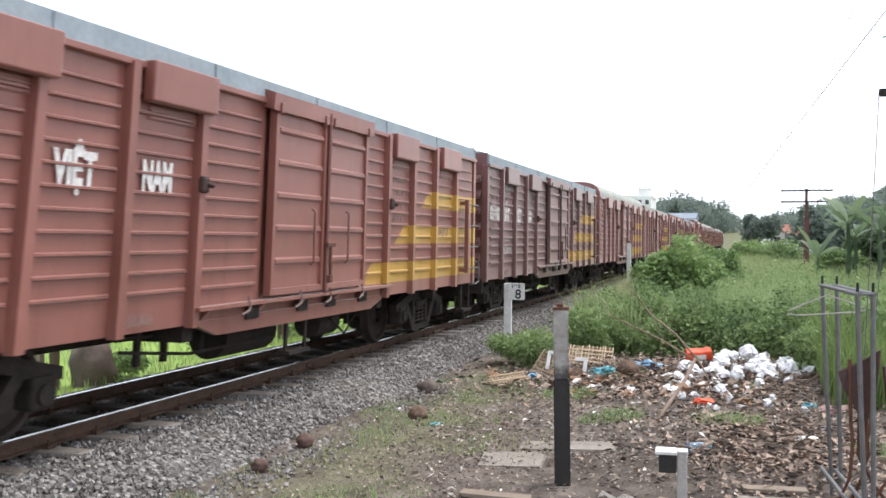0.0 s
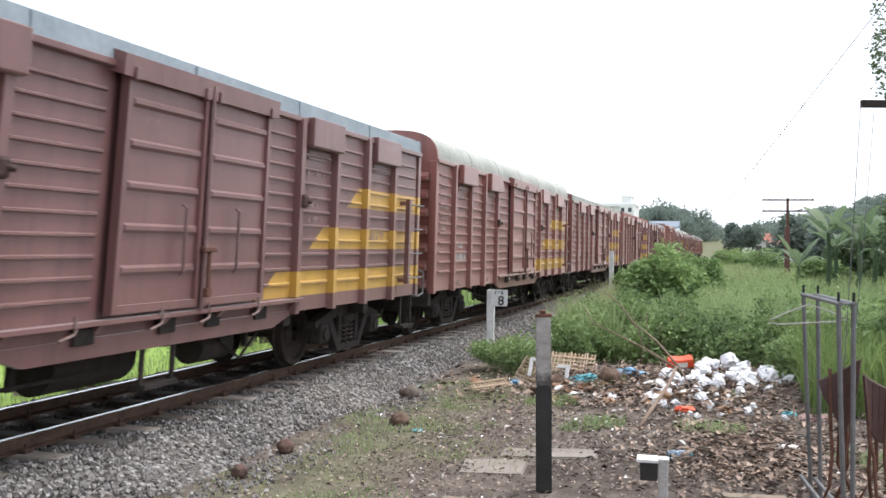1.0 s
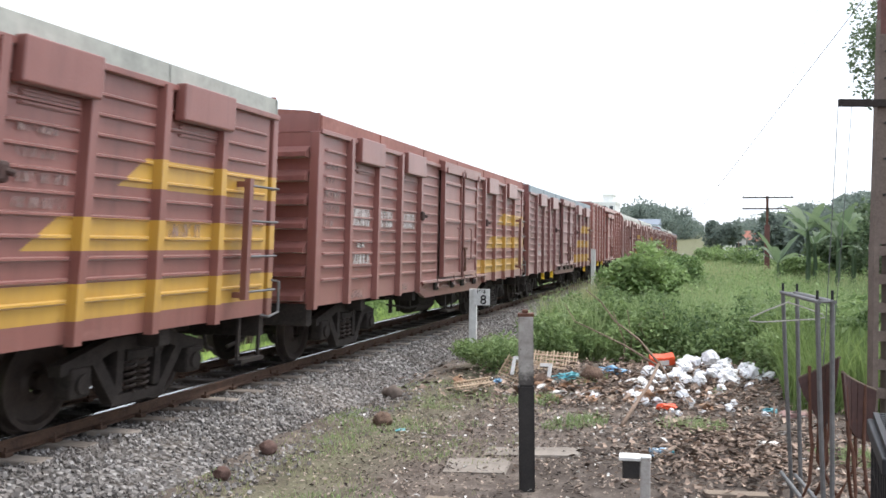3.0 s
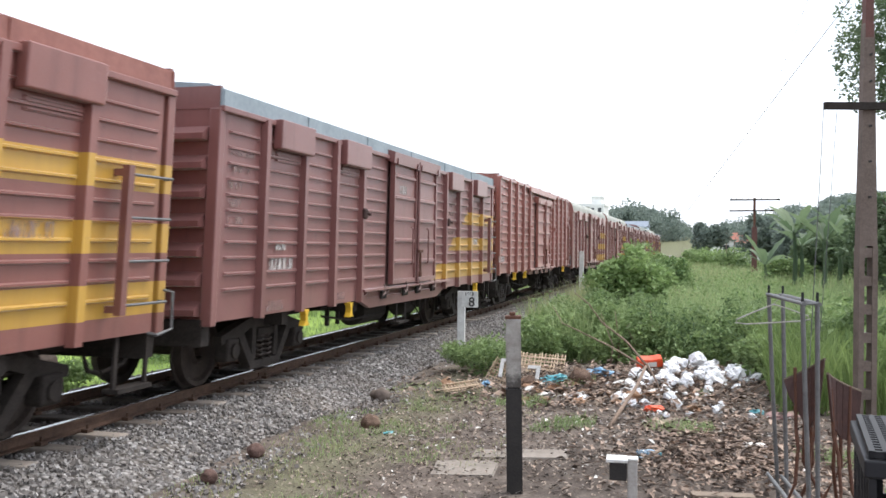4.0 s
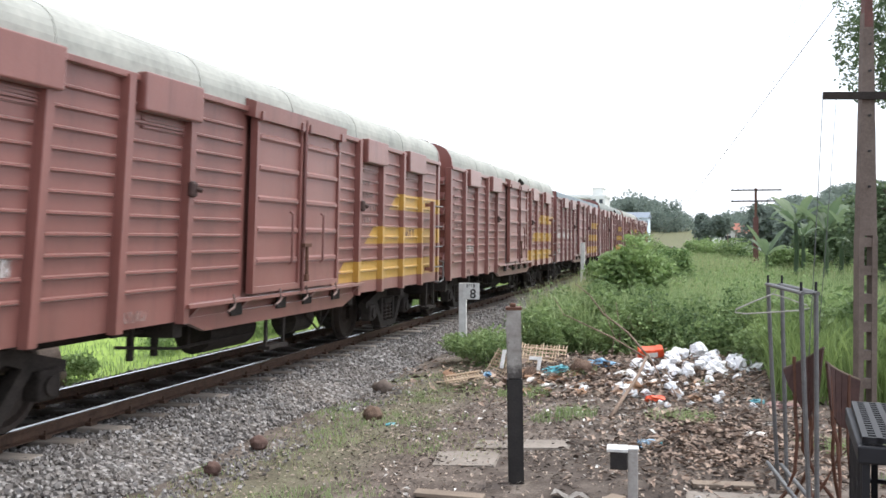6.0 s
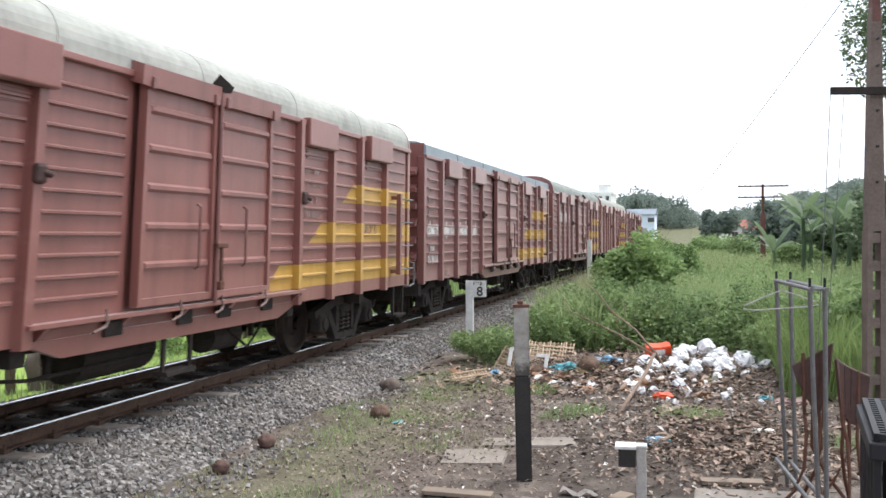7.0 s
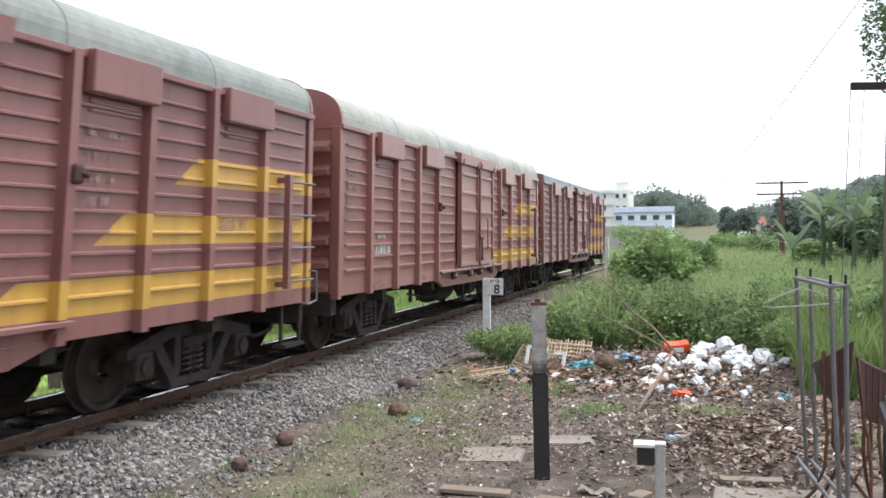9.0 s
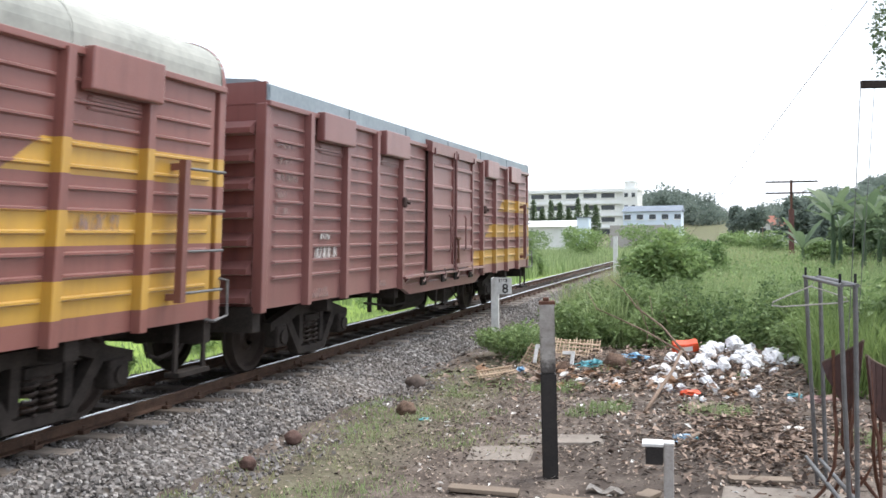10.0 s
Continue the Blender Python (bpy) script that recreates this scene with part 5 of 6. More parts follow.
def build_buildings():
    b = thing("white_building", "four-storey white institutional building with flat roof", "building", group="")
    bm = bmesh.new()
    box(bm, -70, -27.2, 240, 252, 0, 12.9)
    part("wall", bm, M_WALLWHITE, b)
    bm = bmesh.new()
    box(bm, -27.2, -23.6, 238.5, 252, 0, 13.2)
    part("end_block", bm, M_WALLWHITE, b)
    bm = bmesh.new()
    box(bm, -27.0, -24.4, 241, 248, 13.2, 15.2)
    box(bm, -27.2, -24.2, 240.8, 248.2, 15.2, 15.4)
    part("stair_tower", bm, M_WALLWHITE, b)
    bm = bmesh.new()
    box(bm, -70.3, -23.4, 239.4, 252.4, 12.9, 13.5)
    part("roof_parapet", bm, M_WALLWHITE, b)
    for fl in range(4):
        z = 1.0 + fl * 3.1
        bm = bmesh.new()
        box(bm, -70, -27.2, 239.2, 240.0, z + 2.35, z + 2.75)
        part("balcony_slab", bm, M_WALLWHITE, b)
        for x in np.arange(-68, -29, 4.6):
            window(b, float(x), 240.0, z + 0.9, 3.4, 1.2)
        for x in (-26.4, -24.6):
            window(b, x, 238.5, z + 0.9, 0.9, 1.1)
    h = thing("blue_house", "long low pale blue house with grey roof", "house")
    bm = bmesh.new()
    box(bm, -17.1, -8.1, 150, 158, 0, 5.45)
    part("wall", bm, M_WALLBLUE, h)
    bm = bmesh.new()
    prism(bm, [(149.5, 5.45), (158.5, 5.45), (154, 6.45)], 0, -17.3, -7.9)
    bmesh.ops.recalc_face_normals(bm, faces=bm.faces)
    part("roof", bm, M_SLATE, h, "grey-blue sheet roof")
    for i in range(5):
        window(h, -16.4 + i * 1.95, 150.0, 4.2, 1.0, 0.75)
    s = thing("white_shed", "long white shed with shallow roof", "shed")
    bm = bmesh.new()
    box(bm, -32, -18.4, 112, 118, 0, 2.9)
    part("wall", bm, M_WALLWHITE, s)
    bm = bmesh.new()
    prism(bm, [(111.4, 2.9), (118.6, 2.9), (115, 3.7)], 0, -32.3, -18.1)
    bmesh.ops.recalc_face_normals(bm, faces=bm.faces)
    part("roof", bm, M_WALLWHITE, s)
    k = thing("kiosk", "small pale blue hut beside a wall", "hut")
    bm = bmesh.new()
    box(bm, -18.0, -16.6, 110, 112, 0, 3.9)
    part("wall", bm, M_WALLBLUE, k)
    bm = bmesh.new()
    box(bm, -18.1, -16.5, 109.8, 112.2, 3.9, 4.0)
    part("roof", bm, M_SLATE, k)
    w = thing("boundary_wall", "long grey masonry boundary wall", "wall", kind="structure")
    bm = bmesh.new()
    box(bm, -16.4, -8.0, 128, 128.3, 0, 3.1)
    part("wall_face", bm, M_CONCRETE, w)
    for i, (x, y, wd, ht) in enumerate(((3.6, 132, 2.6, 3.2), (6.5, 128, 3.0, 2.8), (2.0, 160, 3.0, 4.2))):
        r = thing("house", "small distant house with red tiled roof", "house", group="distant cottages")
        bm = bmesh.new()
        box(bm, x - wd / 2, x + wd / 2, y, y + 4, 0, ht)
        part("wall", bm, M_WALLWHITE, r)
        bm = bmesh.new()
        prism(bm, [(y - 0.4, ht), (y + 4.4, ht), (y + 2, ht + 1.0)], 0, x - wd / 2 - 0.3, x + wd / 2 + 0.3)
        bmesh.ops.recalc_face_normals(bm, faces=bm.faces)
        part("roof", bm, M_REDROOF, r)
        window(r, x, y, ht - 1.6, 0.8, 0.9)


build_buildings()


# ---------------------------------------------------------------- posts and poles
def build_posts():
    # short two-tone post on the waste ground
    p = thing("marker_post", "square concrete post, pale above and tarred black below", "post", pose(-1.455, 7.53, 0, 0.4, -0.8, 12))
    bm = bmesh.new()
    prism(bm, [(-0.062, -0.062), (0.062, -0.062), (0.062, 0.062), (-0.062, 0.062)], 2, 0.86, 1.44)
    bmesh.ops.bevel(bm, geom=[e for e in bm.edges], offset=0.012, segments=2, affect="EDGES")
    part("upper_post", bm, M_OLDPOST, p, "pale weathered concrete")
    bm = bmesh.new()
    prism(bm, [(-0.065, -0.065), (0.065, -0.065), (0.065, 0.065), (-0.065, 0.065)], 2, -0.2, 0.865)
    bmesh.ops.bevel(bm, geom=[e for e in bm.edges], offset=0.012, segments=2, affect="EDGES")
    part("lower_post", bm, M_BLACK, p, "tarred black foot")
    bm = bmesh.new()
    prism(bm, [(-0.066, -0.064), (0.068, -0.06), (0.064, 0.064), (-0.062, 0.06)], 2, 1.43, 1.455)
    box(bm, -0.03, 0.02, -0.03, 0.03, 1.455, 1.485, None, 0.008)
    part("rusty_cap", bm, M_RUST, p, "rusty crumbling cap")
    # distance post with its number board
    k = thing("distance_post", "white railway distance post with numbered board", "post", pose(-4.28, 16.75, 0.0, 0, 0.3, 8))
    bm = bmesh.new()
    box(bm, -0.07, 0.07, -0.07, 0.07, -0.2, 1.20, None, 0.012)
    part("post", bm, M_WHITEPAINT, k)
    bm = bmesh.new()
    box(bm, 0.0, 0.32, -0.105, -0.075, 0.90, 1.205, None, 0.006)
    board = part("board", bm, M_WHITEPAINT, k, "white number board")
    for text, x, z, s in (("8", 0.14, 0.925, 0.24), ("1663", 0.07, 1.125, 0.085)):
        cu = bpy.data.curves.new("digit", "FONT")
        cu.body, cu.size, cu.extrude, cu.offset = text, s, 0.001, 0.004
        tmp = bpy.data.objects.new("digit", cu)
        scene.collection.objects.link(tmp)
        me = bpy.data.meshes.new_from_object(tmp.evaluated_get(bpy.context.evaluated_depsgraph_get()))
        bpy.data.objects.remove(tmp)
        me.materials.clear()
        me.materials.append(M_BLACK)
        me.transform(Matrix.Translation((x, -0.108, z)) @ Matrix.Rotation(math.pi / 2, 4, "X"))
        part("numeral", me, None, board)
    q = thing("line_post", "slim white post standing in the bank grass", "post", pose(-4.05, 33.2, 0))
    bm = bmesh.new()
    box(bm, -0.075, 0.075, -0.07, 0.07, -0.2, 1.9, None, 0.012)
    part("post", bm, M_WHITEPAINT, q)
    # low stub with a white cap
    s = thing("junction_box", "small dark box with white lid on a concrete stub", "junction box", pose(-0.53, 7.0, 0, 0, 0, 4))
    bm = bmesh.new()
    box(bm, 0.03, 0.105, -0.04, 0.04, -0.2, 0.44, None, 0.008)
    part("stub", bm, M_CONCRETE, s)
    bm = bmesh.new()
    box(bm, -0.10, 0.028, -0.05, 0.09, 0.29, 0.425, None, 0.006)
    part("box", bm, M_BLACK, s)
    bm = bmesh.new()
    box(bm, -0.125, 0.032, -0.07, 0.10, 0.426, 0.45, None, 0.005)
    box(bm, 0.034, 0.11, -0.045, 0.06, 0.441, 0.455, None, 0.004)
    part("lid", bm, M_WHITEPAINT, s, "white lid")
    # telegraph pole beside the yard
    t = thing("telegraph_pole", "concrete telegraph pole with openings and steel crossarm", "pole", pose(1.82, 11.34, 0, 0, 0.2, 16))
    bm = bmesh.new()
    for sx in (-1, 1):      # two legs tied by rungs below
        prism(bm, [(sx * 0.045, -0.07), (sx * 0.105, -0.07), (sx * 0.105, 0.07), (sx * 0.045, 0.07)], 2, -0.3, 2.05)
    for z in (0.0, 0.32, 0.64, 0.96, 1.28, 1.60, 1.92):
        box(bm, -0.046, 0.046, -0.06, 0.06, z, z + 0.11)
    lo = [(-0.10, -0.065), (0.10, -0.065), (0.10, 0.065), (-0.10, 0.065)]
    hi = [(-0.056, -0.045), (0.056, -0.045), (0.056, 0.045), (-0.056, 0.045)]
    a = [bm.verts.new((x, y, 2.05)) for x, y in lo]
    b = [bm.verts.new((x, y, 4.56)) for x, y in hi]
    for i in range(4):
        bm.faces.new((a[i], a[(i + 1) % 4], b[(i + 1) % 4], b[i]))
    bm.faces.new(b)
    bmesh.ops.recalc_face_normals(bm, faces=bm.faces)
    part("pole_shaft", bm, M_POLE, t)
    for z in (2.6, 3.0, 3.4, 3.9, 4.2):
        bm = bmesh.new()
        disc(bm, 1, (0, -0.085, z), 0.014, 0.03, 10)
        part("bolt_hole", bm, M_BLACK, t)
    bm = bmesh.new()
    box(bm, -0.045, 0.045, -0.05, 0.05, 4.4, 6.0)
    part("steel_extension", bm, M_REDSTEEL, t, "red oxide steel extension")
    bm = bmesh.new()
    box(bm, -0.52, 0.70, -0.11, -0.05, 3.58, 3.66)
    part("crossarm", bm, M_UNDER, t, "dark steel crossarm")
    # far pole with two arms
    f = thing("telegraph_pole", "red-brown telegraph pole with two crossarms and insulators", "pole", pose(3.4, 62, 0, 0, 0, 6))
    bm = bmesh.new()
    box(bm, -0.15, 0.15, -0.12, 0.12, 0, 3.4)
    box(bm, -0.2, 0.2, -0.16, 0.16, 0, 0.8)
    part("pole_shaft", bm, M_REDSTEEL, f)
    bm = bmesh.new()
    box(bm, -0.07, 0.07, -0.07, 0.07, 3.4, 5.25)
    part("steel_extension", bm, M_RUST, f)
    for z in (4.38, 5.08):
        bm = bmesh.new()
        box(bm, -1.55, 1.55, -0.16, -0.10, z, z + 0.09)
        arm = part("crossarm", bm, M_UNDER, f)
        for x in (-1.45, -1.1, -0.75, -0.4, 0.4, 0.75, 1.1, 1.45):
            bm = bmesh.new()
            disc(bm, 2, (x, -0.13, z + 0.15), 0.035, 0.12, 6)
            part("insulator", bm, M_WALLWHITE, arm)
    for i, (x, y, h) in enumerate(((4.2, 45, 1.9), (1.9, 70, 2.4), (2.6, 74, 2.6))):
        r = thing("fence_stake", "thin bare stake standing in the meadow", "stake", group="stakes in the meadow")
        bm = bmesh.new()
        tube(bm, [(x, y, 0), (x + 0.03, y, h * 0.5), (x, y, h)], 0.05, 6, 0.035)
        part("stake", bm, M_STICK, r)


def wire(name, a, b, sag, r, label):
    a, b = Vector(a), Vector(b)
    pts = [a.lerp(b, i / 16) - Vector((0, 0, sag * 4 * (i / 16) * (1 - i / 16))) for i in range(17)]
    bm = bmesh.new()
    tube(bm, pts, r, 5)
    solid(name, bm, M_WIRE, label, "wire")


build_posts()
wire("guy_wire", (-1.4, 24.0, 1.5), (1.09, 5.0, 3.75), 0.03, 0.003, "thin dark stay wire slanting out of the shrub")
wire("overhead_wire", (1.36, 25.0, 4.75), (0.9, 4.5, 4.35), 0.02, 0.0022, "thin overhead telegraph wire")
wire("cable", (1.0, 9.2, 0.9), (1.36, 11.24, 3.60), 0.06, 0.0045, "dark cable running down from the crossarm")
wire("cable", (1.08, 9.3, 0.9), (1.5, 11.22, 3.60), 0.08, 0.0035, "dark cable running down from the crossarm")


# ---------------------------------------------------------------- yard things
def build_rack():
    r = thing("clothes_rack", "tall aluminium clothes rack with two rails", "clothes rack")
    A, B, C, D = Vector((0.545, 7.78, 1.65)), Vector((0.645, 7.72, 1.65)), Vector((0.675, 6.58, 1.65)), Vector((0.77, 6.60, 1.65))
    for p, lean in ((A, 0.08), (B, 0.04), (C, 0.06), (D, 0.01)):
        bm = bmesh.new()
        tube(bm, [(p.x + lean, p.y, 0), (p.x + lean * 0.35, p.y, p.z * 0.6), (p.x, p.y, p.z)], 0.016, 8)
        part("upright", bm, M_ALU, r)
        bm = bmesh.new()
        tube(bm, [(p.x, p.y, p.z), (p.x, p.y, p.z + 0.075)], 0.010, 6)
        part("end_peg", bm, M_BLACKPLASTIC, r, "black plastic peg")
    for a, b in ((A, C), (B, D)):
        d = (b - a).normalized() * 0.06
        bm = bmesh.new()
        tube(bm, [a - d, b + d], 0.015, 8)
        part("top_rail", bm, M_ALU, r)
        bm = bmesh.new()
        lo = Vector((0, 0, 1.43))
        tube(bm, [a - lo - d * 0.3, b - lo + d * 0.3], 0.016, 8)
        part("lower_rail", bm, M_ALU, r)
    bm = bmesh.new()
    tube(bm, [A, B], 0.01, 6)
    tube(bm, [C, D], 0.01, 6)
    part("cross_bar", bm, M_ALU, r)
    h = thing("wire_hanger", "thin white wire coat hanger on the rack", "coat hanger", pose(0.56, 7.5, 1.62, 0, 0, 6))
    bm = bmesh.new()
    tube(bm, [(0, 0, 0.03), (0.03, 0, 0.045), (0.035, 0, 0.01), (0, 0, -0.03), (-0.14, 0, -0.09), (-0.27, 0, -0.15), (-0.28, 0, -0.175), (-0.2, 0, -0.185),
              (0.2, 0, -0.155), (0.27, 0, -0.14), (0.25, 0, -0.115), (0.1, 0, -0.06), (0, 0, -0.03)], 0.006, 6)
    part("hanger_wire", bm, M_CONCRETE, h)


def folding_chair(m, tl, tr, bl, br, tip):
    """A folded chair on end: a curved slatted panel that narrows downwards, on bent rusty legs."""
    c = thing("folding_chair", "folded chair with brown slatted panel and rusty bent legs", "chair", m, "folded chairs beside the rack")
    n, wd = 5, 0.30

    def foot(u):      # lower edge: from bl down to the tip, up to br
        return bl + (tip - bl) * u / 0.55 if u < 0.55 else tip + (br - tip) * (u - 0.55) / 0.45
    for i in range(n):
        u0, u1 = (i + 0.04) / n, (i + 0.96) / n
        v = []
        for u in (u0, u1):
            x, d = (u - 0.5) * wd, 0.05 - 0.22 * (u - 0.5) ** 2
            top, low = tl + (tr - tl) * u, foot(u)
            pull = 0.75      # the panel narrows towards its foot
            v += [(x * pull, d - 0.01, low), (x * pull, d + 0.012, low), (x, d - 0.01, top), (x, d + 0.012, top)]
        bm = bmesh.new()
        q = [bm.verts.new(p) for p in v]
        for f in ((0, 4, 6, 2), (1, 3, 7, 5), (0, 2, 3, 1), (4, 5, 7, 6), (2, 6, 7, 3), (0, 1, 5, 4)):
            bm.faces.new([q[k] for k in f])
        bmesh.ops.recalc_face_normals(bm, faces=bm.faces)
        part("slat", bm, M_CHAIR, c)
    bm = bmesh.new()
    tube(bm, [((u - 0.5) * wd, 0.05 - 0.22 * (u - 0.5) ** 2, tl + (tr - tl) * u + 0.006) for u in (0, 0.25, 0.5, 0.75, 1)], 0.010, 6)
    part("top_rail", bm, M_WOOD, c, "pale worn top edge")
    for s in (-1, 1):
        bm = bmesh.new()
        tube(bm, [(s * 0.085, 0.03, bl + 0.2), (s * 0.07, 0.02, tip + 0.02), (s * 0.045, 0.0, 0.55), (s * 0.05, -0.03, 0.30), (s * 0.10, -0.08, 0.14), (s * 0.20, -0.14, 0.0)], 0.013, 7)
        part("leg", bm, M_RUST, c)
        bm = bmesh.new()
        tube(bm, [(s * 0.02, 0.05, tip + 0.12), (s * 0.035, 0.06, 0.45), (-s * 0.05, 0.12, 0.24), (-s * 0.20, 0.22, 0.0)], 0.013, 7)
        part("leg", bm, M_RUST, c)


def crate(m):
    c = thing("crate", "black plastic lattice crate, stacked in the yard", "crate", m, "stacked crates")
    L, W, H = 0.60, 0.42, 0.355
    for name, x0, x1, y0, y1 in (("side", 0, W, 0, 0.02), ("side", 0, W, L - 0.02, L), ("side", 0, 0.02, 0.02, L - 0.02), ("side", W - 0.02, W, 0.02, L - 0.02)):
        bm = bmesh.new()
        box(bm, x0 - 0.012, x1 + 0.012, y0 - 0.012, y1 + 0.012, H - 0.05, H, None, 0.006)
        side = part(name, bm, M_BLACKPLASTIC, c)
        along = 1 if (y1 - y0) > (x1 - x0) else 0
        n = 9 if along else 6
        for z, h, k in ((0.0, 0.035, 0.0), (0.11, 0.015, 0.004), (0.18, 0.015, 0.004)):
            bm = bmesh.new()
            box(bm, x0 + k, x1 - k, y0 + k, y1 - k, z, z + h)
            part("bar", bm, M_BLACKPLASTIC, side)
        for i in range(n + 1):
            t = i / n
            bm = bmesh.new()
            if along:
                y = y0 + (y1 - y0 - 0.02) * t
                box(bm, x0 + 0.002, x1 - 0.002, y, y + 0.02, 0.035, H - 0.05)
            else:
                x = x0 + (x1 - x0 - 0.02) * t
                box(bm, x, x + 0.02, y0 + 0.002, y1 - 0.002, 0.035, H - 0.05)
            part("slat", bm, M_BLACKPLASTIC, side)
    bm = bmesh.new()
    for i in range(8):
        x = 0.02 + (W - 0.06) * i / 7
        box(bm, x, x + 0.02, 0.02, L - 0.02, 0.0, 0.02)
    for i in range(10):
        y = 0.02 + (L - 0.06) * i / 9
        box(bm, 0.02, W - 0.02, y, y + 0.02, 0.004, 0.018)
    part("base", bm, M_BLACKPLASTIC, c)


def build_yard():
    build_rack()
    folding_chair(pose(0.735, 7.02, 0.04, 0, 0, -32), 1.02, 1.20, 0.92, 0.88, 0.66)
    folding_chair(pose(0.985, 6.95, 0.03, 0, 0, 36), 1.12, 0.98, 0.82, 0.62, 0.66)
    for i in range(4):
        crate(pose(CRATE[0], CRATE[1], ground_z(CRATE[0], CRATE[1]) + i * 0.358, 0, 0, CRATE[2] + i % 2 * 0.6))
    lid = thing("lattice_tray", "black lattice tray upturned on the crates", "tray", pose(CRATE[0], CRATE[1], ground_z(CRATE[0], CRATE[1]) + 1.433, 0, 0, CRATE[2]))
    bm = bmesh.new()
    for i in range(12):
        x = 0.40 * i / 11
        box(bm, x, x + 0.016, 0, 0.60, 0, 0.02)
    for i in range(17):
        y = 0.584 * i / 16
        box(bm, 0, 0.416, y, y + 0.014, 0.003, 0.019)
    part("lattice", bm, M_BLACKPLASTIC, lid)
    # concrete slabs
    for i, (x, y, w, l, rz) in enumerate(((-2.05, 8.2, 0.62, 0.55, 12), (-1.66, 8.9, 1.0, 0.36, 14), (0.36, 7.25, 0.95, 0.62, 3))):
        bm = bmesh.new()
        prism(bm, [(-w / 2, -l / 2), (w * 0.42, -l / 2 - 0.02), (w / 2, l * 0.3), (w * 0.35, l / 2), (-w * 0.45, l * 0.46)], 2, -0.06, 0.018)
        bmesh.ops.bevel(bm, geom=[e for e in bm.edges], offset=0.012, segments=2, affect="EDGES")
        solid("concrete_slab", bm, M_SLAB, "worn broken concrete slab set in earth", "slab", pose(x, y, ground_z(x, y), 0.6, -0.5, rz), "slabs on the waste ground")
    for i, (x, y, l, rz) in enumerate(((-1.85, 6.86, 0.55, 2), (-1.2, 6.8, 0.3, -4), (-0.62, 7.08, 0.22, 70), (0.2, 7.75, 0.5, 12))):
        bm = bmesh.new()
        box(bm, -l / 2, l / 2, -0.06, 0.06, 0, 0.035, None, 0.006)
        solid("plank", bm, M_WOOD, "grey weathered plank lying on the earth", "plank", pose(x, y, ground_z(x, y) + 0.01, 2, 1, rz), "loose planks")


CRATE = (0.456, 2.735, -5.6)
build_yard()


# ---------------------------------------------------------------- rubbish
def scraps(name, n, centre, spreadxy, smin, smax, material, label, height=0.04):
    """Curled flakes lying on the earth."""
    x = rng.normal(centre[0], spreadxy[0], n)
    y = rng.normal(centre[1], spreadxy[1], n)
    z = np.array([ground_z(a, b) for a, b in zip(x, y)]) + np.abs(rng.normal(0, height, n)) + 0.006
    a = rng.uniform(0, 2 * np.pi, n)
    tilt = rng.normal(0, 0.45, n)
    l, w = rng.uniform(smin, smax, n), rng.uniform(smin, smax, n) * 0.42
    u = np.stack([np.cos(a), np.sin(a), tilt * 0.5], 1) * l[:, None]
    v = np.stack([-np.sin(a), np.cos(a), rng.normal(0, 0.4, n)], 1) * w[:, None]
    c = np.stack([x, y, z], 1)
    lift = np.zeros((n, 3))
    lift[:, 2] = w * 0.6
    vs = np.stack([c - u, c - v + lift, c + u, c + v + lift, c - lift * 0.3], 1).reshape(-1, 3)
    i = np.arange(n)[:, None] * 5
    f = np.concatenate([np.hstack([i, i + 1, i + 4]), np.hstack([i + 1, i + 2, i + 4]), np.hstack([i + 2, i + 3, i + 4]), np.hstack([i + 3, i, i + 4])])
    stuff(name, raw_mesh(name, vs, f, material), label, "litter")


def mat_lattice(name, label, w, l, m, step=0.055):
    """A torn woven lath mat, each lath a piece."""
    t = thing(name, label, "mat", m)
    bm = bmesh.new()
    box(bm, -0.008, 0.008, 0, l, 0, 0.006)
    a = mesh_of("lath", bm, M_LATH)
    bm = bmesh.new()
    box(bm, 0, w, -0.008, 0.008, 0.006, 0.012)
    b = mesh_of("lath", bm, M_LATH)
    for i in range(int(w / step) + 1):
        part("lath", a, None, t, m=pose(i * step, random.uniform(-0.04, 0.04), 0.01 * math.sin(i), 0, 0, random.uniform(-2, 2)))
    for i in range(int(l / step) + 1):
        part("lath", b, None, t, m=pose(random.uniform(-0.04, 0.04), i * step, 0.01 * math.sin(i), 0, 0, random.uniform(-2, 2)))


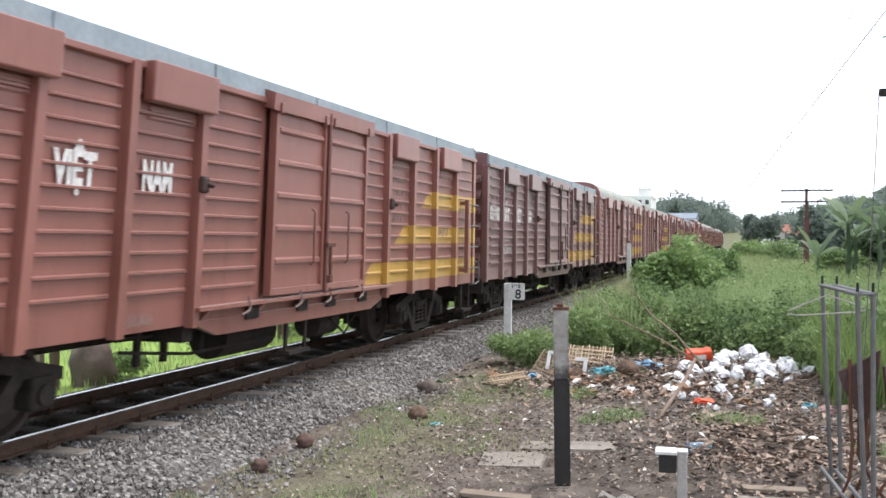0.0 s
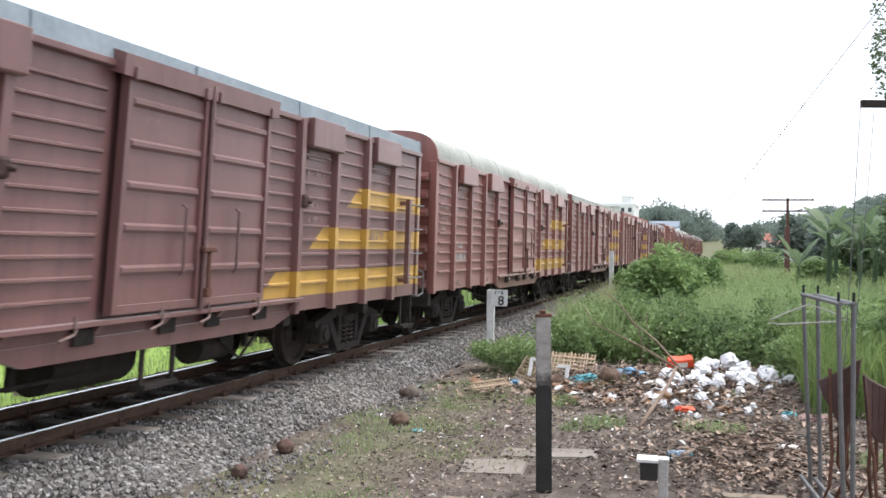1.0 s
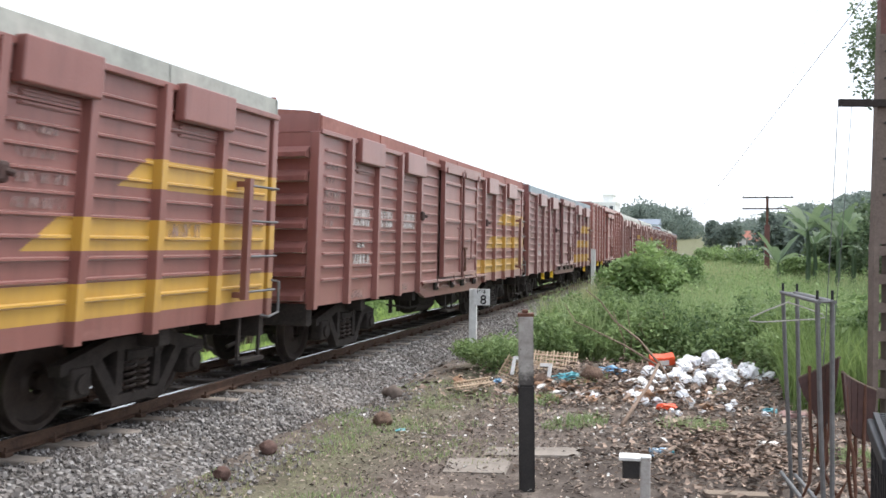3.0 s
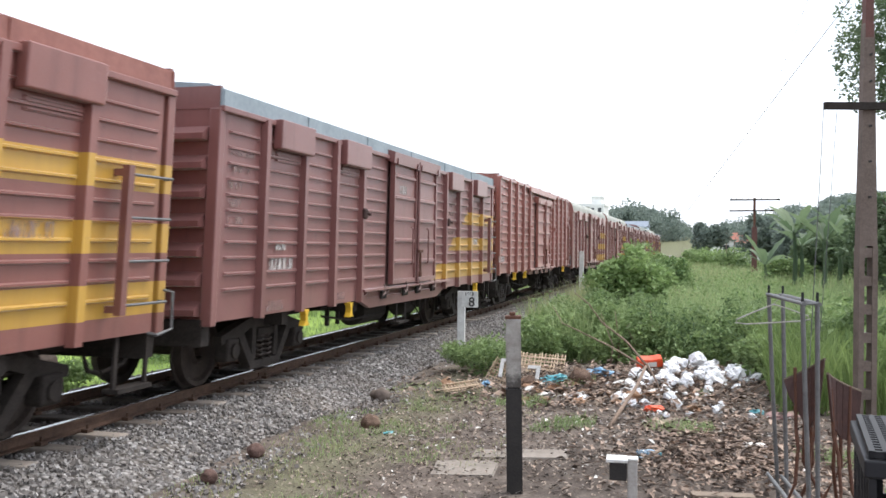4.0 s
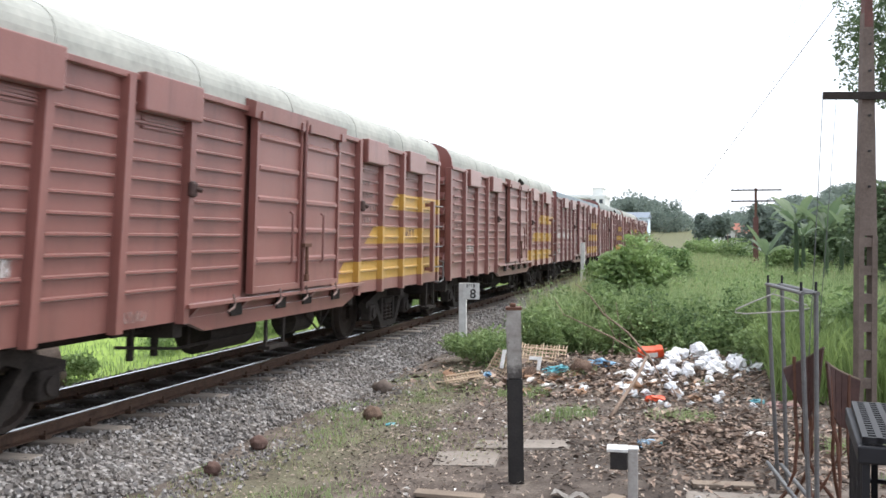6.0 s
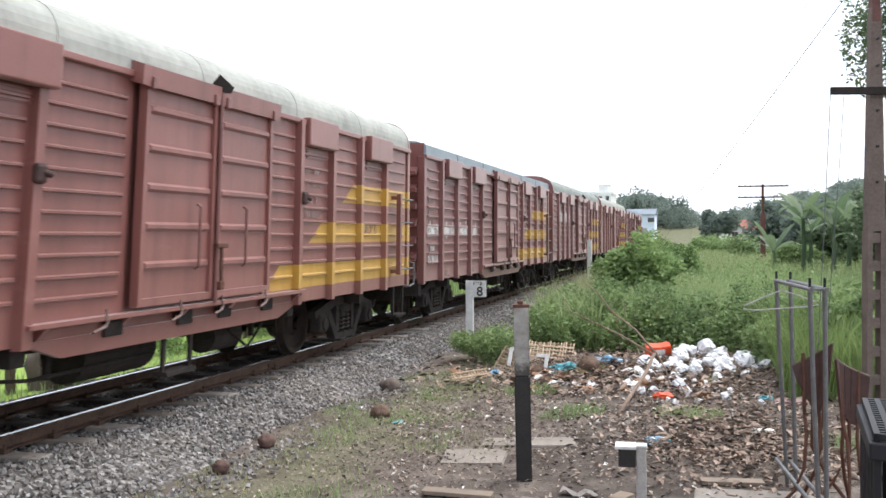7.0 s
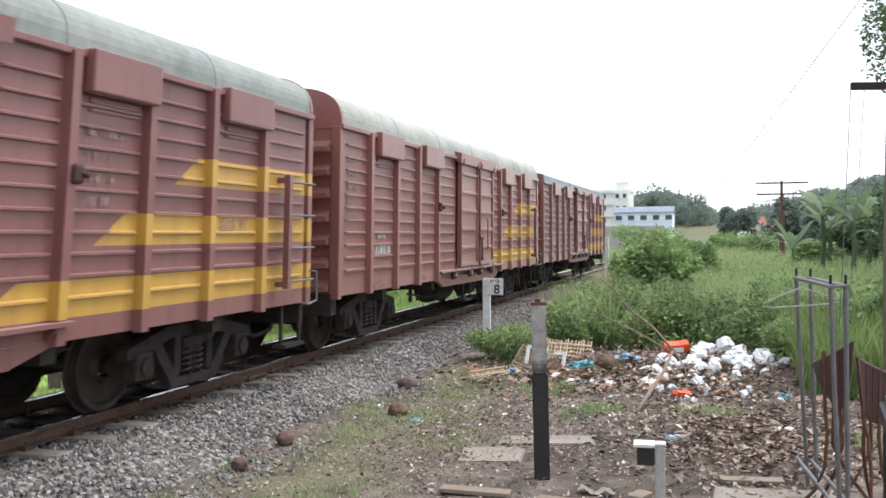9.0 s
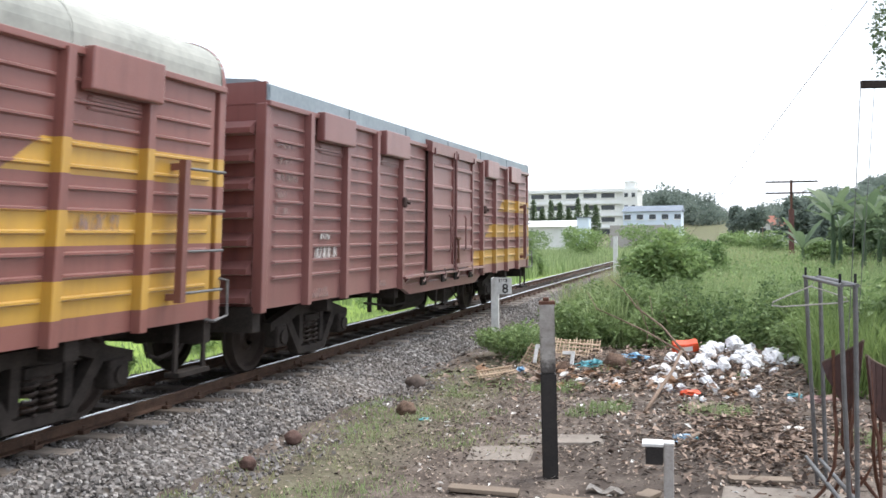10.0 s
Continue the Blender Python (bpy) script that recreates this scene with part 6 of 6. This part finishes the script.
def build_rubbish():
    scraps("leaf_litter", 3000, (0.30, 9.4), (0.62, 0.95), 0.015, 0.068, M_LEAFHEAP, "heap of dry brown leaves and husks")
    scraps("dry_litter", 7000, (-1.2, 9.6), (1.6, 1.9), 0.008, 0.035, M_LITTER, "small dry leaf fragments on the earth", 0.01)
    scraps("dump_litter", 3600, (-1.0, 13.0), (1.3, 0.95), 0.02, 0.08, M_LEAFHEAP, "brown refuse under the dump", 0.05)
    scraps("pale_litter", 1100, (-1.0, 11.2), (1.5, 1.9), 0.01, 0.045, M_PAPER, "pale paper and plastic scraps", 0.02)
    scraps("verge_litter", 3200, (-2.9, 8.6), (0.6, 2.1), 0.006, 0.026, M_LITTER, "fine debris beside the ballast", 0.008)
    # foam lumps
    meshes = []
    for i in range(8):
        bm = bmesh.new()
        bmesh.ops.create_icosphere(bm, subdivisions=3, radius=1)
        o = Vector((i * 5.3, i * 2.1, i * 9.7))
        for v in bm.verts:      # broken, faceted surface
            k = 0.45 + 0.75 * noise.voronoi(v.co * 1.15 + o)[0][0] + 0.18 * noise.noise(v.co * 3 + o)
            v.co = Vector((v.co.x, v.co.y * 0.8, v.co.z * 0.62)) * k
        meshes.append(mesh_of("foam_lump", bm, M_FOAM))
    g = random.Random(4)
    spots = []
    for i in range(84):
        spots.append((g.gauss(-0.42, 0.38), g.gauss(12.9, 0.62), g.uniform(0.03, 0.09) * g.choice((1, 1, 1.5))))
    for i in range(18):
        spots.append((g.gauss(-0.02, 0.24), g.gauss(13.9, 0.5), g.uniform(0.07, 0.12) * g.choice((1, 1, 1.5))))
    for i in range(9):
        spots.append((g.uniform(0.35, 0.85), g.gauss(13.7, 0.25), g.uniform(0.07, 0.15)))
    for i in range(8):
        spots.append((g.gauss(-1.15, 0.28), g.gauss(12.1, 0.2), g.uniform(0.05, 0.12)))
    spots += [(-0.02, 14.7, 0.16), (-0.32, 14.9, 0.13), (0.02, 14.5, 0.15), (0.62, 11.5, 0.06)]
    for i, (x, y, s) in enumerate(spots):
        pile = 0.16 * math.exp(-((x + 0.15) / 0.5) ** 2 - ((y - 13.9) / 0.9) ** 2) * g.uniform(0.2, 1.6)
        ob = solid("foam_lump", meshes[i % 8], None, "broken lump of white packing foam", "foam", None, "foam lumps on the dump")
        ob.matrix_basis = pose(x, y, ground_z(x, y) + s * 0.35 + pile, g.uniform(-40, 40), g.uniform(-40, 40), g.uniform(0, 360)) @ Matrix.Diagonal((s, s, s, 1))
    for i in range(44):      # husk and cardboard pieces among the foam
        x, y = g.gauss(-1.55, 0.7), g.gauss(12.6, 0.55)
        bm = lumpy(g.uniform(0.05, 0.11), 200 + i, (1.3, 0.9, 0.4), 0.6, 2, 2.2)
        m = g.choice((M_HUSK, M_CARD, M_CARD, M_WOOD, M_PAPER))
        solid("rubble_piece", bm, m, "broken brown piece of refuse on the dump", "rubble", pose(x, y, ground_z(x, y) + 0.03, g.uniform(-30, 30), g.uniform(-30, 30), g.uniform(0, 360)), "refuse pieces on the dump")
    for i in range(14):
        x, y = g.uniform(-0.5, 0.95), g.uniform(8.5, 10.8)
        bm = bmesh.new()
        l, w = g.uniform(0.08, 0.22), g.uniform(0.02, 0.05)
        prism(bm, [(-l, -w), (l * 0.8, -w * 0.6), (l, 0), (l * 0.7, w), (-l * 0.9, w * 0.7)], 2, 0, 0.015)
        solid("bark_piece", bm, M_WOOD, "dry strip of bark in the leaf heap", "bark", pose(x, y, ground_z(x, y) + 0.04, g.uniform(-18, 18), g.uniform(-18, 18), g.uniform(0, 360)), "bark strips in the leaf heap")
    # red box
    r = thing("red_box", "crushed red-orange plastic box with pale label", "box", pose(-0.70, 14.15, ground_z(-0.70, 14.15) + 0.10, 20, -6, 12) @ Matrix.Scale(0.72, 4))
    bm = bmesh.new()
    prism(bm, [(-0.26, -0.02), (0.27, 0.0), (0.25, 0.19), (0.05, 0.17), (-0.24, 0.2)], 1, -0.12, 0.12)
    bmesh.ops.recalc_face_normals(bm, faces=bm.faces)
    bmesh.ops.bevel(bm, geom=[e for e in bm.edges], offset=0.015, segments=2, affect="EDGES")
    part("shell", bm, M_REDBOX, r)
    bm = bmesh.new()
    box(bm, -0.09, 0.13, -0.128, -0.122, 0.02, 0.13)
    part("label_patch", bm, M_PAPER, r, "pale torn label")
    rag = lumpy(0.09, 31, (1.3, 0.8, 0.5), 0.5)
    solid("red_bag", rag, M_REDBOX, "crumpled red-orange plastic bag", "bag", pose(-0.52, 11.6, 0.05, 0, 0, 20))
    # blue and teal plastics
    for i, (x, y, s, m, lab) in enumerate(((-1.40, 13.75, 0.11, M_BLUEBAG, "crumpled pale blue plastic bag"), (-1.95, 13.2, 0.13, M_TEAL, "torn teal plastic sheet"),
                                           (-2.92, 12.9, 0.09, M_BLUEBAG, "crumpled pale blue plastic bag"), (-2.12, 13.3, 0.07, M_TEAL, "torn teal plastic sheet"),
                                           (-1.52, 13.9, 0.08, M_BLUEBAG, "crumpled pale blue plastic bag"))):
        bm = lumpy(s, 40 + i, (1.3, 0.7, 0.55), 0.7, 3, 2.6)
        solid("plastic_bag", bm, m, lab, "bag", pose(x, y, ground_z(x, y) + s * 0.4, 0, 0, i * 50), "plastic bags on the dump")
    for i, (x, y, s, m, lab) in enumerate(((0.95, 11.6, 0.12, M_RAG, "faded pink rag on the earth"), (-3.2, 9.4, 0.04, M_TEAL, "small green plastic scrap"), (0.7, 11.9, 0.07, M_TEAL, "small green plastic scrap"), (0.55, 9.9, 0.08, M_PAPER, "crumpled white paper wrapper on earth"))):
        bm = lumpy(s, 80 + i, (1.5, 0.9, 0.35), 0.6, 2, 2.4)
        solid("rag", bm, m, lab, "litter", pose(x, y, ground_z(x, y) + s * 0.2, 0, 0, i * 60), "small scraps on the ground")
    # bottle
    b = thing("plastic_bottle", "clear blue plastic bottle lying on the earth", "bottle", pose(-0.46, 9.08, ground_z(-0.46, 9.08) + 0.045, 0, 90, 12))
    bm = bmesh.new()
    prof = [(0.03, -0.11), (0.042, -0.10), (0.042, -0.03), (0.038, -0.02), (0.042, -0.01), (0.042, 0.05), (0.016, 0.095), (0.015, 0.115)]
    k = 14
    vr = [[bm.verts.new((rr * math.cos(2 * math.pi * j / k), rr * math.sin(2 * math.pi * j / k), zz)) for j in range(k)] for rr, zz in prof]
    for a, c in zip(vr, vr[1:]):
        for j in range(k):
            bm.faces.new((a[j], a[(j + 1) % k], c[(j + 1) % k], c[j]))
    bm.faces.new(vr[0][::-1])
    bm.faces.new(vr[-1])
    part("bottle_body", bm, M_BOTTLE, b, smooth=True)
    bm = bmesh.new()
    disc(bm, 2, (0, 0, 0.02), 0.0435, 0.055, 14)
    part("wrapper", bm, M_BLUEBAG, b)
    bm = bmesh.new()
    disc(bm, 2, (0, 0, 0.122), 0.018, 0.02, 12)
    part("cap", bm, M_TEAL, b)
    # husks, bricks and stones
    for i, (x, y, s, m, lab) in enumerate(((-4.03, 11.5, 0.115, M_POLE, "rounded grey stone at the ballast edge"), (-3.48, 9.62, 0.10, M_HUSK, "dry brown coconut husk"),
                                           (-4.04, 7.98, 0.085, M_BRICK, "broken reddish clay lump"), (-4.0, 7.05, 0.075, M_BRICK, "broken reddish clay lump"),
                                           (-1.62, 13.2, 0.14, M_HUSK, "dry brown coconut husk"), (-2.3, 12.9, 0.1, M_HUSK, "dry brown coconut husk"))):
        bm = lumpy(s, 60 + i, (1.1, 0.95, 0.85), 0.22, 3)
        solid("husk" if m == M_HUSK else "stone", bm, m, lab, "husk" if m == M_HUSK else "stone", pose(x, y, max(ground_z(x, y), 0.0) + s * 0.6, i * 20, 0, i * 47), smooth=True)
    # woven mats
    mat_lattice("lath_mat", "torn woven bamboo mat lying on the rubbish", 0.5, 0.4, pose(-3.28, 12.0, 0.06, 6, -8, 22), 0.04)
    mat_lattice("lath_mat", "torn woven bamboo mat leaning on weeds", 0.8, 0.6, pose(-2.78, 13.95, 0.14, 22, 4, 6), 0.05)
    mat_lattice("lath_mat", "torn woven bamboo mat leaning on weeds", 0.4, 0.35, pose(-2.98, 13.1, 0.12, 55, 10, -30))
    # small wooden frame
    f = thing("broken_frame", "broken white-edged wooden frame on the dump", "frame", pose(-2.75, 12.95, 0.16, 62, 0, -8))
    for x0, x1, y0, y1 in ((0, 0.05, 0, 0.28), (0.55, 0.6, 0, 0.2), (0.05, 0.22, 0.23, 0.28), (0.42, 0.55, 0.15, 0.2)):
        bm = bmesh.new()
        box(bm, x0, x1, y0, y1, 0, 0.03, None, 0.004)
        part("frame_bar", bm, M_WHITEPAINT, f)
    # branches
    def branch(pts, r, r2, lab="bare dry branch stuck in the rubbish"):
        bm = bmesh.new()
        tube(bm, pts, r, 6, r2)
        solid("branch", bm, M_STICK, lab, "branch", None, "dry branches", smooth=True)
    branch([(-0.94, 10.35, 0.03), (-0.86, 10.9, 0.14), (-0.74, 11.9, 0.28), (-0.66, 12.7, 0.46)], 0.028, 0.02, "long bare branch lying towards the dump")
    branch([(-0.66, 12.6, 0.45), (-0.95, 13.0, 0.72), (-1.3, 13.2, 0.95), (-1.5, 13.2, 1.22), (-1.72, 13.3, 1.38)], 0.016, 0.006)
    branch([(-0.7, 12.6, 0.44), (-1.15, 13.1, 0.62), (-1.6, 13.3, 0.80), (-1.9, 13.4, 0.92), (-2.05, 13.5, 1.15)], 0.014, 0.005)
    branch([(-0.66, 12.7, 0.46), (-0.52, 12.5, 0.25), (-0.45, 12.3, 0.05)], 0.014, 0.01)
    for i in range(9):
        x, y = -1.35 + i * 0.09 + g.uniform(-0.05, 0.05), 15.3 + g.uniform(-0.3, 0.4)
        branch([(x, y, 0.05), (x + g.uniform(-0.08, 0.08), y, 0.45), (x + g.uniform(-0.2, 0.2), y, g.uniform(0.7, 1.0))], 0.014, 0.005, "upright bare stem among weeds")
    for i in range(16):
        x, y = g.uniform(-2.6, 0.8), g.uniform(11.2, 14.2)
        a = g.uniform(0, 3.1)
        l = g.uniform(0.2, 0.5)
        z = ground_z(x, y) + 0.05
        branch([(x, y, z), (x + l * 0.5 * math.cos(a), y + l * 0.5 * math.sin(a), z + g.uniform(0.0, 0.16)), (x + l * math.cos(a), y + l * math.sin(a), z + 0.02)], 0.010, 0.005, "thin dry stick on the rubbish")
    # flat white scraps
    for i, (x, y, w, l, rz) in enumerate(((-1.22, 10.78, 0.3, 0.09, 6), (-0.95, 7.13, 0.28, 0.12, -8), (0.72, 10.4, 0.16, 0.08, 30), (-1.1, 8.75, 0.03, 0.09, 8), (0.35, 11.9, 0.2, 0.1, -20))):
        bm = bmesh.new()
        n = 5
        vs = [[bm.verts.new((w * (i2 / n - 0.5), l * (k - 0.5), 0.03 + 0.025 * math.sin(i2 * 1.9 + k * 1.3))) for k in (0, 0.5, 1)] for i2 in range(n + 1)]
        for i2 in range(n):
            for k in range(2):
                bm.faces.new((vs[i2][k], vs[i2 + 1][k], vs[i2 + 1][k + 1], vs[i2][k + 1]))
        bmesh.ops.solidify(bm, geom=bm.faces[:], thickness=0.004)
        solid("paper_scrap", bm, M_PAPER, "crumpled pale scrap of wrapping", "litter", pose(x, y, ground_z(x, y), 0, 0, rz), "scraps on the ground")


build_rubbish()


# ---------------------------------------------------------------- across the line
def build_far_side():
    g = random.Random(9)
    for i in range(9):
        x, y = -9.7 + g.uniform(-0.25, 0.25), 16.4 + i * 0.24 + g.uniform(-0.05, 0.05)
        s = thing("tree_stump", "rough grey tree stump beyond the track", "stump", group="stumps across the line")
        bm = bmesh.new()
        r = g.uniform(0.07, 0.15)
        tube(bm, [(x, y, -0.3), (x + g.uniform(-0.05, 0.05), y, 0.3), (x + g.uniform(-0.15, 0.15), y + g.uniform(-0.1, 0.1), g.uniform(0.7, 1.4))], r, 8, r * 0.7)
        part("stem", bm, M_BARK, s)
    for i, (x, y) in enumerate(((-9.33, 10.36), (-9.15, 10.45), (-9.4, 24.0), (-9.2, 5.9))):
        f = thing("fence_post", "weathered grey fence post across the track", "post", group="fence posts across the line")
        bm = bmesh.new()
        box(bm, x - 0.05, x + 0.05, y - 0.05, y + 0.05, -0.4, 1.1, None, 0.01)
        part("post", bm, M_WOOD, f)
    bm = lumpy(0.55, 77, (0.55, 0.6, 1.0), 0.25, 3)
    solid("boulder", bm, M_POLE, "upright grey boulder with creeper beyond the track", "boulder", pose(-8.95, 11.0, 0.1, 0, 0, 20), smooth=True)
    for i, (x, y, s) in enumerate(((-8.9, 11.5, 0.5), (-9.3, 18.6, 0.6), (-9.8, 15.7, 0.55), (-9.1, 8.2, 0.4), (-10.0, 20.5, 0.8), (-9.6, 24.5, 0.9))):
        n = 1500
        stuff("weed_clump", leaf_mesh("weed_clump", crown_points((x, y, s * 0.5 - 0.15), (s, s, s * 0.8), n, 8, 500 + i, 0.2), rng.uniform(0.05, 0.11, n), M_BUSH), "leafy weeds across the track", "weeds")


build_far_side()


# ---------------------------------------------------------------- movement
def motions():
    ends = (0.0, 2.5, 5.0, 7.5, 10.0)
    for i, car in enumerate(CARS):
        walk(car, [(t, pose(TX, FIRST + SHIFT.get(i, 0.0) + PITCH * i - SPEED * t - HALF, RAIL)) for t in ends])
    turn = math.degrees(SPEED / 0.42)
    for w, y in WHEELS:
        walk(w, [(k / FPS, pose(0, y, 0.42, turn * k / FPS, 0, 0)) for k in range(301)])


motions()
